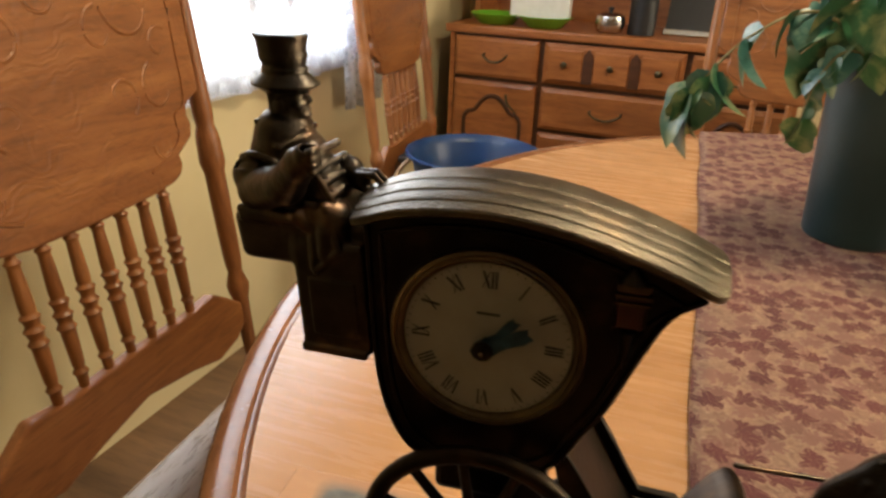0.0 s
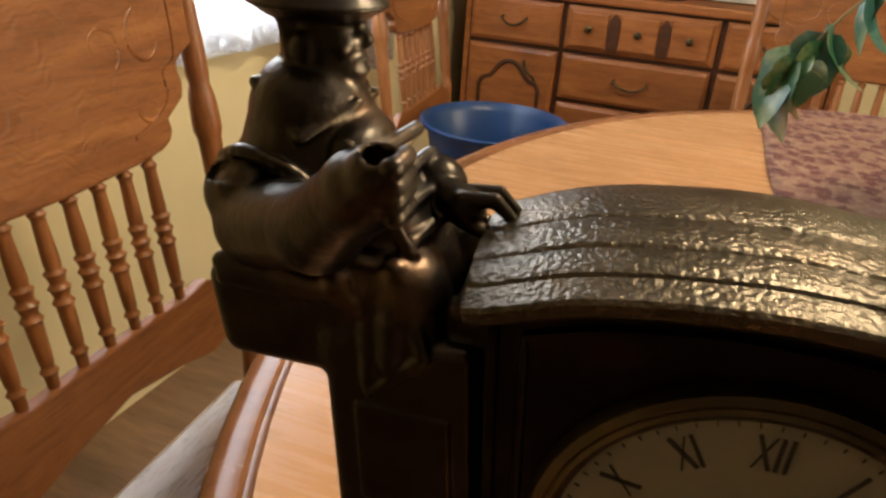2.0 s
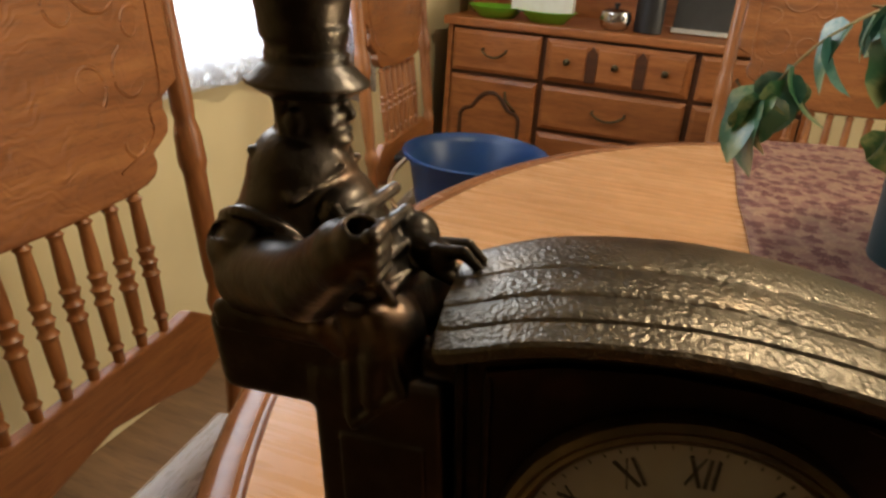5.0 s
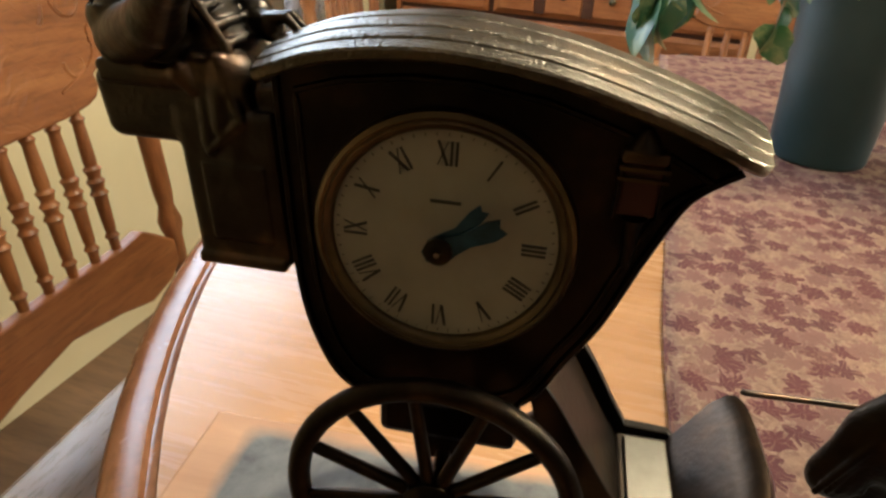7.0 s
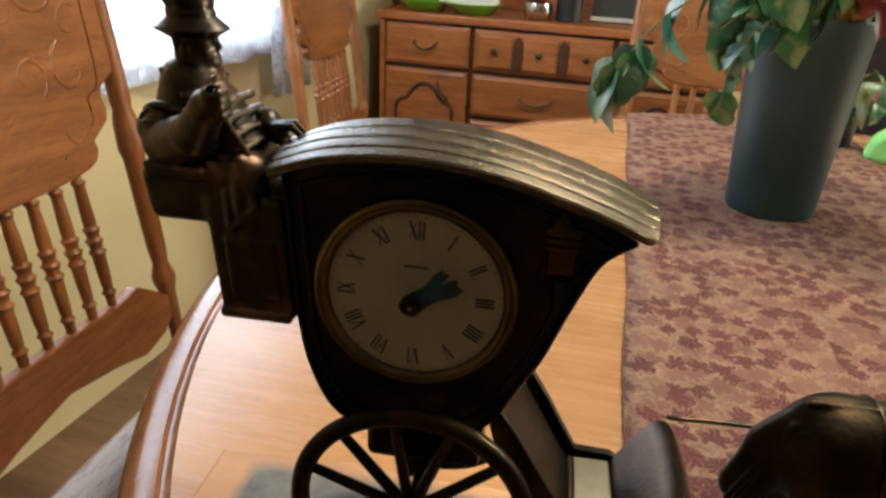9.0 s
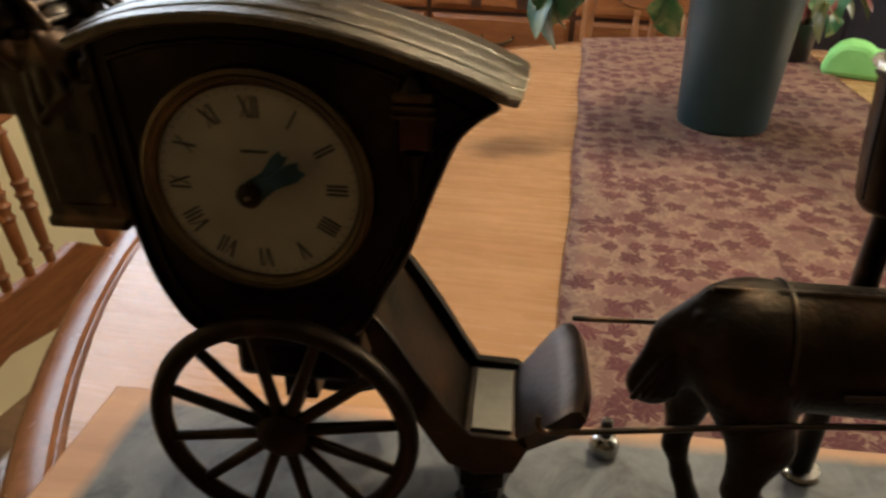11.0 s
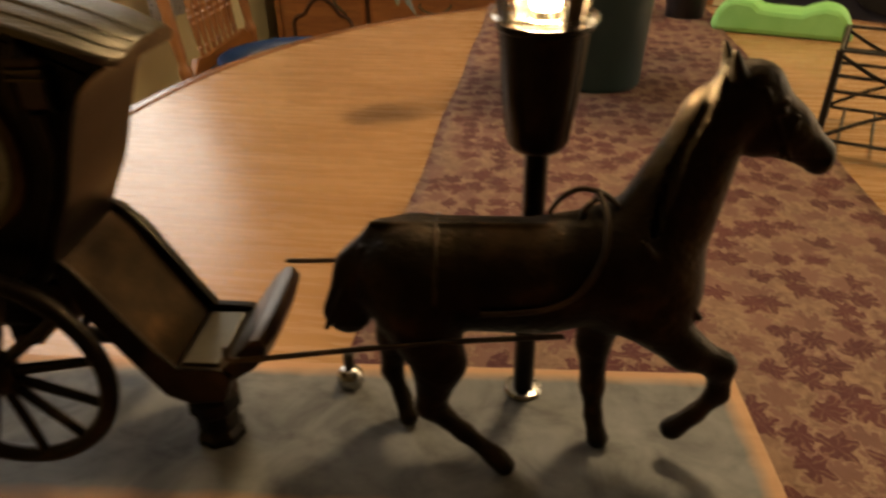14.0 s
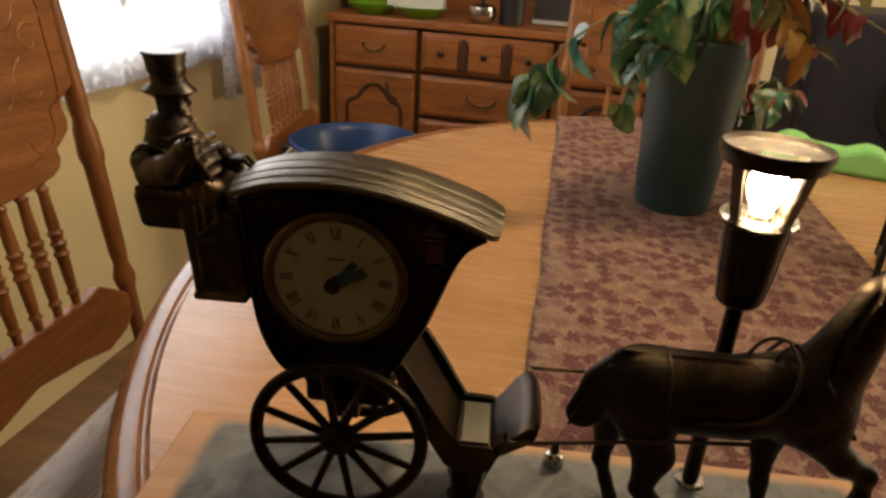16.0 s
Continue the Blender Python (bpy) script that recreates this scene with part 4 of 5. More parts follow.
def cpart(name, bm, mat, parent=None, label="", smooth=None, bevel=0.0):
    bmesh.ops.translate(bm, verts=bm.verts[:], vec=(0, 0, Z))
    return part(name, bm, mat, parent or clock, label, smooth=smooth, bevel=bevel)


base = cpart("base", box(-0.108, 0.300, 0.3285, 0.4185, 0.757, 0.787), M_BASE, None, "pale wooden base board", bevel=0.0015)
cpart("base_edge", box(-0.1075, 0.2995, 0.3280, 0.3285, 0.7575, 0.7845), M_BASE_EDGE, base, "dark front edge")
cpart("foot_pad", box(-0.10, 0.292, 0.335, 0.412, 0.7545, 0.757), M_BLACK, base)


def smooth_outline(keys, n=6):
    return [(p.x, p.z) for p in curve_points([(x, 0, z) for x, z in keys], n)]


side = smooth_outline([(-0.043, 0.9635), (-0.0415, 0.94), (-0.039, 0.908), (-0.0345, 0.888), (-0.026, 0.8735), (-0.012, 0.868), (0.008, 0.868), (0.026, 0.875), (0.036, 0.8925), (0.043, 0.9055), (0.051, 0.9275), (0.058, 0.943), (0.068, 0.951)], 5)
eaves = [(0.056, 0.957), (0.043, 0.962), (0.024, 0.9675), (0.005, 0.970), (-0.012, 0.970), (-0.03, 0.9675)]
cab = cpart("cab_body", prism(side + eaves, 0.3535, 0.3990), M_BODY, None, "dark metal cab body", bevel=0.0012)
# raised border along the side panel
inner = [((x - 0.008) * 0.90 + 0.008, (z - 0.918) * 0.90 + 0.918) for x, z in side + eaves]
cpart("side_moulding", tube([(x, 0.3532, z) for x, z in inner], 0.0009, closed=True, steps=6), M_BODY, cab, smooth=60)
cpart("corner_moulding", tube([(x, 0.3532, z) for x, z in side[:26]], 0.0012, steps=6), M_BODY, cab, smooth=60)
cpart("corner_moulding", tube([(x, 0.3532, z) for x, z in side[-26:]], 0.0012, steps=6), M_BODY, cab, smooth=60)

roof_line = curve_points([(-0.0465, 0, 0.9615), (-0.030, 0, 0.9675), (-0.010, 0, 0.9702), (0.006, 0, 0.9700), (0.024, 0, 0.9675), (0.043, 0, 0.9625), (0.060, 0, 0.9568), (0.0730, 0, 0.9510)], 8)
section = [(0.3480, -0.0006), (0.3470, 0.0002), (0.3470, 0.0020), (0.3476, 0.0027), (0.3526, 0.0035), (0.3529, 0.0033), (0.3533, 0.0039), (0.3541, 0.0042), (0.3595, 0.0049), (0.3598, 0.00475), (0.3602, 0.0052), (0.3610, 0.0054), (0.3690, 0.0058), (0.3693, 0.00565), (0.3697, 0.0060), (0.3705, 0.0061), (0.3780, 0.0059),
           (0.3850, 0.0050), (0.3900, 0.0038), (0.3935, 0.0024), (0.3960, 0.0006), (0.3964, -0.0008), (0.3958, -0.0018)]
bm = bmesh.new()
rows = []
for k, p in enumerate(roof_line):
    t = k / (len(roof_line) - 1)
    nrm = (roof_line[min(k + 1, len(roof_line) - 1)] - roof_line[max(k - 1, 0)]).normalized()
    up = Vector((-nrm.z, 0, nrm.x))
    pinch = 1.0 - 0.20 * max(0, (t - 0.84) / 0.16) ** 3 - 0.06 * max(0, (0.1 - t) / 0.1) ** 2
    rows.append([bm.verts.new(Vector((p.x, DEEP + (y - DEEP) * pinch, p.z)) + up * h) for y, h in section])
for a, b in zip(rows, rows[1:]):
    for j in range(len(section) - 1):
        bm.faces.new((a[j], a[j + 1], b[j + 1], b[j]))
    bm.faces.new((a[-1], a[0], b[0], b[-1]))
bm.faces.new(rows[0])
bm.faces.new(rows[-1][::-1])
cpart("roof", bm, M_ROOF, cab, "hammered bronze roof with ribs", smooth=35)

# dial
DX, DZ, DR = 0.0005, 0.9245, 0.0300
to_dial = pose(DX, 0.3535, DZ, 90, 0, 0)
bez = cpart("bezel", lathe([(0.0292, 0.0), (0.0292, 0.0016), (0.0300, 0.0030), (0.0312, 0.0036), (0.0318, 0.0030), (0.0326, 0.0034), (0.0338, 0.0026), (0.0344, 0.001), (0.0344, 0.0)], 72, None, to_dial), M_BEZEL, cab, "aged brass bezel", smooth=35)
dial = cpart("dial", lathe([(0.0298, 0.0002), (0.0298, 0.0011), (0.0001, 0.0011)], 72, None, to_dial), M_DIAL, cab, "cream dial with roman numerals")


def stroke(bm, x0, z0, x1, z1, w):
    """A flat stroke on the dial from one point to another."""
    a, b = Vector((x0, z0)), Vector((x1, z1))
    d = (b - a).normalized()
    s = Vector((-d.y, d.x)) * w / 2
    q = [a + s, a - s, b - s, b + s]
    lo = [bm.verts.new((v.x, 0.35235, v.y)) for v in q]
    hi = [bm.verts.new((v.x, 0.35215, v.y)) for v in q]
    bm.faces.new(hi)
    for k in range(4):
        bm.faces.new((lo[k], lo[(k + 1) % 4], hi[(k + 1) % 4], hi[k]))


ROMAN = ["XII", "I", "II", "III", "IIII", "V", "VI", "VII", "VIII", "IX", "X", "XI"]
WIDE = {"I": 0.0013, "V": 0.0030, "X": 0.0030}
for hour, word in enumerate(ROMAN):
    ang = radians(30 * hour)
    out, along = Vector((math.sin(ang), math.cos(ang))), Vector((math.cos(ang), -math.sin(ang)))
    mid = Vector((DX, DZ)) + out * 0.0232
    H = 0.0031
    bm = bmesh.new()
    x = -sum(WIDE[ch] for ch in word) / 2

    def put(xa, ya, xb, yb, w):
        a, b = mid + along * xa + out * ya, mid + along * xb + out * yb
        stroke(bm, a.x, a.y, b.x, b.y, w)

    for ch in word:
        w = WIDE[ch]
        if ch == "I":
            put(x + w / 2, -H, x + w / 2, H, 0.00062)
        elif ch == "V":
            put(x + 0.0003, H, x + w / 2, -H, 0.00070)
            put(x + w - 0.0003, H, x + w / 2, -H, 0.00028)
        else:
            put(x + 0.0003, H, x + w - 0.0003, -H, 0.00070)
            put(x + w - 0.0003, H, x + 0.0003, -H, 0.00028)
        x += w
    cpart("numeral", bm, M_INK, dial)
bm = bmesh.new()
for k in range(60):
    ang = radians(6 * k)
    s, c = math.sin(ang), math.cos(ang)
    stroke(bm, DX + s * 0.0276, DZ + c * 0.0276, DX + s * 0.0284, DZ + c * 0.0284, 0.0002)
cpart("minute_track", bm, M_INK, dial)["kind"] = "stuff"
bm = bmesh.new()
stroke(bm, DX - 0.0038, DZ + 0.0104, DX + 0.0040, DZ + 0.0104, 0.0008)
cpart("dial_mark", bm, M_INK, dial)


def pointer(name, degrees, length, width, y):
    ang = radians(degrees)
    o, a = Vector((math.sin(ang), math.cos(ang))), Vector((math.cos(ang), -math.sin(ang)))
    shape = [(-0.004, -0.0016), (-0.004, 0.0016), (0.0, 0.0038), (0.004, 0.0026), (length * 0.45, width * 0.35), (length * 0.8, width * 0.5), (length, width * 0.36), (length * 0.94, 0), (length, -width * 0.36), (length * 0.8, -width * 0.5), (length * 0.45, -width * 0.35), (0.004, -0.0026), (0.0, -0.0038)]
    pts = [Vector((DX, DZ)) + o * l + a * w for l, w in shape]
    return cpart(name, prism([(p.x, p.y) for p in pts], y, y + 0.0003), M_POINTER, dial, "dark metal pointer with reflected sky blue in its colour")


pointer("hour_pointer", 40, 0.0165, 0.0040, 0.3462)
pointer("minute_pointer", 60, 0.0180, 0.0056, 0.3454)
cpart("pointer_cap", lathe([(0.0016, 0.0014), (0.0016, 0.0068), (0.0036, 0.0070), (0.0037, 0.0086), (0.0024, 0.0094), (0.001, 0.0095)], 20, None, to_dial), M_BODY, dial, smooth=40)
cpart("pointer_pin", lathe([(0.0009, 0.0092), (0.0008, 0.0104)], 12, None, to_dial), M_STEEL, dial)

# side lantern
lan = cpart("side_lantern", box(0.0405, 0.0510, 0.3490, 0.3535, 0.9515, 0.9545), M_FLOORPLATE, cab, "small carriage lantern", bevel=0.0008)
cpart("lantern_glass", box(0.0415, 0.0505, 0.3500, 0.3533, 0.9385, 0.9512), M_RED, lan, "dull red glass", bevel=0.0006)
cpart("lantern_frame", box(0.0407, 0.0415, 0.3492, 0.3533, 0.9375, 0.9512), M_BODY, lan)
cpart("lantern_frame", box(0.0505, 0.0513, 0.3492, 0.3533, 0.9375, 0.9512), M_BODY, lan)
for z_ in (0.9500, 0.9475):
    cpart("lantern_band", box(0.0403, 0.0517, 0.3487, 0.3533, z_, z_ + 0.0009), M_BEZEL, lan, "thin brass band")
cpart("lantern_cap", lathe([(0.0042, 0.9547), (0.0030, 0.957), (0.001, 0.9595)], 14, None, pose(0.0455, 0.3515, 0)), M_BODY, lan, smooth=40)
cpart("lantern_stem", lathe([(0.0012, 0.924), (0.0024, 0.9365), (0.003, 0.9375)], 12, None, pose(0.046, 0.3515, 0)), M_BODY, lan, smooth=40)

# footboard, floor and dash
fb = smooth_outline([(0.027, 0.8815), (0.0345, 0.8745), (0.0465, 0.8550), (0.0555, 0.8395), (0.0615, 0.8305)], 5)
fb_low = [(0.0575, 0.8215), (0.0500, 0.8330), (0.0340, 0.8600)]
cpart("footboard", prism(fb + fb_low, 0.3585, 0.3995), M_COPPER, None, "sloping coppery bronze footboard", bevel=0.001)
cheek = smooth_outline([(0.0255, 0.8835), (0.0335, 0.8780), (0.0465, 0.8575), (0.0560, 0.8425), (0.0640, 0.8330)], 4) + [(0.0800, 0.8330), (0.0845, 0.8290), (0.0800, 0.8170), (0.0660, 0.8150), (0.0565, 0.8190), (0.0490, 0.8310), (0.0330, 0.8580)]
far_cheek = [(x + 0.0022 * math.sin(math.pi * k / 17), z + 0.0032 * math.sin(math.pi * k / 17)) if k < 17 else (x, z) for k, (x, z) in enumerate(cheek)]
for y, wide, shape in ((0.3567, 0.0020, cheek), (0.3994, 0.0040, far_cheek)):
    cpart("cheek_plate", prism(shape, y, y + wide), M_BODY, None, "dark side plate of the footboard", bevel=0.0006)
cpart("floor_plate", prism([(0.0580, 0.8218), (0.0618, 0.8305), (0.0800, 0.8305), (0.0840, 0.8265), (0.0800, 0.8180), (0.0660, 0.8160)], 0.3585, 0.3995), M_FLOORPLATE, None, "flat foot plate", bevel=0.0008)
cpart("tread", box(0.0640, 0.0785, 0.3620, 0.3960, 0.8307, 0.8322), M_TREAD, None, "worn bright tread", bevel=0.0004)
bm = bmesh.new()
rows = []
for k in range(13):
    v = k / 12
    y = 0.3525 + (0.4035 - 0.3525) * v
    edge = abs(2 * v - 1)
    lift = 1.0 - 0.10 * edge ** 4
    ring = []
    wide = 0.3590 + (0.3990 - 0.3590) * v
    for x, z in ((0.0795, 0.8305), (0.0860, 0.8385), (0.0930, 0.8480), (0.0985, 0.8535), (0.1020, 0.8540), (0.1045, 0.8500), (0.1020, 0.8420), (0.0940, 0.8320), (0.0835, 0.8250)):
        rise = min(1.0, max(0.0, (z - 0.832) / 0.014))
        ring.append(bm.verts.new((0.0795 + (x - 0.0795) * lift, wide + (y - wide) * rise, 0.8305 + (z - 0.8305) * lift)))
    rows.append(ring)
for a, b in zip(rows, rows[1:]):
    for j in range(9):
        bm.faces.new((a[j], a[(j + 1) % 9], b[(j + 1) % 9], b[j]))
bm.faces.new(rows[0])
bm.faces.new(rows[-1][::-1])
cpart("dash_board", bm, M_COPPER, None, "curled bronze dash board", smooth=50)
cpart("support_post", lathe([(0.0105, 0.787), (0.0105, 0.790), (0.0085, 0.793), (0.0095, 0.802), (0.0112, 0.804), (0.0112, 0.810), (0.0085, 0.813), (0.0078, 0.8175)], 8, None, pose(0.0690, 0.3700, 0)), M_BODY, None, "dark octagonal support post", smooth=30)
cpart("under_frame", box(-0.018, 0.026, 0.3600, 0.3960, 0.848, 0.869), M_BODY, None, bevel=0.003)

# wheels
WX, WZ, WR = 0.0035, 0.8415, 0.0450


def wheel(y, label, WR=WR):
    rim = cpart("wheel", tube([(WX + (WR - 0.0034) * math.cos(a * math.pi / 28), y, WZ + (WR - 0.0034) * math.sin(a * math.pi / 28)) for a in range(56)], 0.0035, closed=True, steps=10), M_WHEEL, None, label, smooth=60)
    cpart("hub", lathe([(0.0035, -0.006), (0.0072, -0.0045), (0.0086, -0.001), (0.0086, 0.003), (0.006, 0.005), (0.003, 0.0055)], 20, None, pose(WX, y, WZ, 90, 0, 0)), M_WHEEL, rim, smooth=40)
    for k in range(12):
        a = 2 * math.pi * (k + 0.33) / 12
        c, s = math.cos(a), math.sin(a)
        cpart("spoke", tube([(WX + 0.006 * c, y, WZ + 0.006 * s), (WX + 0.022 * c, y, WZ + 0.022 * s), (WX + (WR - 0.0045) * c, y, WZ + (WR - 0.0045) * s)], 0.0023, steps=7, taper=0.85), M_WHEEL, rim, smooth=60)


wheel(0.3425, "dark bronze twelve-spoke wheel")
wheel(0.4125, "dark bronze twelve-spoke wheel", 0.0410)
cpart("axle", tube([(WX, 0.339, WZ), (WX, 0.375, WZ), (WX, 0.416, WZ)], 0.0026), M_CAST, None, smooth=60)
cpart("axle_bracket", box(WX - 0.006, WX + 0.006, 0.362, 0.394, WZ - 0.003, 0.850), M_BODY, None, bevel=0.001)

# shafts and traces
for y0, y1, n in ((0.3525, 0.3560, "shaft"), (0.4035, 0.4000, "shaft")):
    pts = curve_points([(0.0865, y0, 0.8485), (0.0870, y0 - 0.001, 0.8445), (0.0925, y0 - 0.0005, 0.8425), (0.125, y0, 0.8470), (0.165, y1, 0.8500), (0.210, y1 + 0.001, 0.8535)], 6)
    if y0 > 0.4:
        pts = curve_points([(0.0995, y0 - 0.005, 0.8575), (0.104, y0 - 0.006, 0.8580), (0.135, y0 - 0.006, 0.8590), (0.165, y1 - 0.003, 0.8580), (0.210, y1 - 0.003, 0.8560)], 6)
    cpart(n, tube(pts, 0.0011, steps=8), M_CAST, None, "thin metal shaft", smooth=60)

# coachman figure in one piece: seat box, cape, near arm raised with a hollow fist, far arm on the reins
Y = 0.3765
L = Lumps((-0.112, 0.322, 0.895), (-0.036, 0.404, 1.026), 0.00052, 0.0018)
L.block(-0.0950, -0.0640, Y - 0.0190, Y + 0.0190, 0.9390, 0.9575, 0.0036, melt=0.0008, slope=-0.16)
L.block(-0.0930, -0.0690, Y - 0.0202, Y + 0.0202, 0.9545, 0.9585, 0.0014, melt=0.0006)
L.block(-0.0720, -0.0440, Y - 0.0195, Y + 0.0195, 0.9060, 0.9500, 0.0024, slope=-0.08)
L.block(-0.0705, -0.0440, Y - 0.0208, Y + 0.0208, 0.9045, 0.9085, 0.0015, melt=0.0006)
L.block(-0.0660, -0.0480, Y - 0.0204, Y - 0.0180, 0.9130, 0.9360, 0.0009, melt=0.0004, slope=-0.08)
L.block(-0.0520, -0.0405, Y - 0.0150, Y + 0.0150, 0.9060, 0.9560, 0.0022, melt=0.001)
# trunk under a cape, shoulders, chest
L.ball((-0.0835, Y, 0.9620), (0.0150, 0.0165, 0.0160))
L.limb((-0.0834, Y, 0.9640), (-0.0828, Y, 0.9825), 0.0152, 0.0106, 1.22)
L.limb((-0.0895, Y - 0.0125, 0.9700), (-0.0895, Y + 0.0125, 0.9700), 0.0074, 0.0074)
L.limb((-0.0762, Y, 0.9670), (-0.0785, Y, 0.9800), 0.0110, 0.0070, 1.25)
L.limb((-0.0680, Y - 0.0020, 0.9660), (-0.0740, Y, 0.9790), 0.0070, 0.0052, 1.4, melt=0.0012)
# standing collar and neck
L.limb((-0.0818, Y, 0.9830), (-0.0812, Y, 0.9872), 0.0088, 0.0070, melt=0.0012)
L.limb((-0.0814, Y, 0.9850), (-0.0810, Y, 0.9925), 0.0068, 0.0064, melt=0.0008)
# head
L.ball((-0.0806, Y, 0.9952), (0.0076, 0.0063, 0.0086), melt=0.0012)
L.ball((-0.0758, Y, 0.9905), (0.0032, 0.0038, 0.0029), melt=0.0012)
L.limb((-0.0745, Y, 0.9982), (-0.0728, Y, 0.9954), 0.0010, 0.0013, melt=0.0009)
L.ball((-0.0738, Y, 0.9922), (0.0014, 0.0026, 0.0007), melt=0.0003)
L.ball((-0.0736, Y, 0.9904), (0.0015, 0.0024, 0.0008), melt=0.0003)
L.ball((-0.0758, Y, 0.9988), (0.0024, 0.0048, 0.0010), melt=0.0008)
for s in (-1, 1):
    L.carve((-0.0735, Y + s * 0.0026, 0.9972), (-0.0728, Y + s * 0.0034, 0.9972), 0.0012)
    L.ball((-0.0758, Y + s * 0.0038, 0.9942), (0.0018, 0.0017, 0.0016), melt=0.0006)
    L.ball((-0.0815, Y + s * 0.0063, 0.9940), (0.0021, 0.0012, 0.0028), melt=0.0004)
    L.limb((-0.0850, Y + s * 0.0054, 0.9985), (-0.0838, Y + s * 0.0058, 0.9915), 0.0014, 0.0010, melt=0.0006)
L.carve((-0.0722, Y - 0.0022, 0.9913), (-0.0722, Y + 0.0022, 0.9913), 0.0005)
# hat with a drooping double-sloped brim
L.disc((-0.0815, Y), 0.9985, 1.0008, 0.0086, 0.0124, 0.92, 0.0005)
L.disc((-0.0815, Y), 1.0007, 1.0044, 0.0126, 0.0084, 0.92, 0.0005)
L.disc((-0.0818, Y), 1.0036, 1.0110, 0.0072, 0.0083, 0.92, 0.0006)
L.disc((-0.0824, Y), 1.0090, 1.0172, 0.0080, 0.0094, 0.92, 0.0012)
L.disc((-0.0816, Y), 1.0040, 1.0064, 0.0080, 0.0082, 0.92, 0.0002)
L.disc((-0.0826, Y), 1.0164, 1.0180, 0.0097, 0.0096, 0.92, 0.0002)
for s in (-1, 1):
    # turned-down collar points
    for a, b in (((-0.0900, Y + s * 0.0070, 0.9878), (-0.0790, Y + s * 0.0132, 0.9810)), ((-0.0790, Y + s * 0.0132, 0.9810), (-0.0725, Y + s * 0.0040, 0.9858))):
        L.limb(a, b, 0.0011, 0.0009, melt=0.0003)
    # cape edge over the sleeve, with the armhole sunk under it
    hole = curve_points([(-0.0935, Y + s * 0.0150, 0.9740), (-0.0880, Y + s * 0.0178, 0.9765), (-0.0800, Y + s * 0.0180, 0.9745), (-0.0730, Y + s * 0.0160, 0.9690)], 4)
    for a, b in zip(hole, hole[1:]):
        L.carve((a.x, a.y, a.z - 0.0012), (b.x, b.y, b.z - 0.0012), 0.0021)
    for a, b in zip(hole, hole[1:]):
        L.limb((a.x, a.y - s * 0.0024, a.z + 0.0018), (b.x, b.y - s * 0.0024, b.z + 0.0018), 0.0013, 0.0013, melt=0.0003)
# near arm: thick sleeve rising to a hollow fist
L.limb((-0.0878, Y - 0.0120, 0.9690), (-0.0862, Y - 0.0145, 0.9655), 0.0080, 0.0078, melt=0.0008)
L.limb((-0.0862, Y - 0.0145, 0.9655), (-0.0690, Y - 0.0285, 0.9735), 0.0078, 0.0066, melt=0.0010)
L.limb((-0.0690, Y - 0.0285, 0.9735), (-0.0588, Y - 0.0380, 0.9845), 0.0066, 0.0050, melt=0.0014)
L.limb((-0.0598, Y - 0.0370, 0.9834), (-0.0588, Y - 0.0380, 0.9845), 0.0055, 0.0055, melt=0.0004)
L.ball((-0.0560, Y - 0.0400, 0.9872), (0.0042, 0.0040, 0.0046), melt=0.0006)
for q in range(4):
    L.limb((-0.0534, Y - 0.0425 + 0.0004 * q, 0.9898 - 0.0022 * q), (-0.0528, Y - 0.0390 + 0.0004 * q, 0.9904 - 0.0022 * q), 0.0014, 0.0012, melt=0.0004)
L.carve((-0.0560, Y - 0.0404, 0.9884), (-0.0546, Y - 0.0416, 0.9965), 0.0020)
# far arm, cuff and hand with a gap between the fingers
L.limb((-0.0885, Y + 0.0150, 0.9650), (-0.0735, Y + 0.0140, 0.9640), 0.0070, 0.0060, melt=0.0010)
L.limb((-0.0735, Y + 0.0140, 0.9640), (-0.0610, Y + 0.0060, 0.9690), 0.0060, 0.0046, melt=0.0010)
L.limb((-0.0625, Y + 0.0066, 0.9684), (-0.0604, Y + 0.0056, 0.9692), 0.0056, 0.0058, melt=0.0003)
L.limb((-0.0615, Y + 0.0040, 0.9690), (-0.0530, Y - 0.0010, 0.9684), 0.0042, 0.0036, melt=0.0005)
for dy in (-0.0022, 0.0018):
    L.limb((-0.0535, Y + dy, 0.9704), (-0.0478, Y + dy - 0.0006, 0.9714), 0.0017, 0.0014, melt=0.0004)
    L.limb((-0.0478, Y + dy - 0.0006, 0.9714), (-0.0440, Y + dy - 0.0010, 0.9684), 0.0014, 0.0010, melt=0.0004)
    L.limb((-0.0535, Y + dy, 0.9668), (-0.0485, Y + dy - 0.0008, 0.9650), 0.0018, 0.0014, melt=0.0004)
    L.limb((-0.0485, Y + dy - 0.0008, 0.9650), (-0.0440, Y + dy - 0.0010, 0.9682), 0.0013, 0.0010, melt=0.0004)
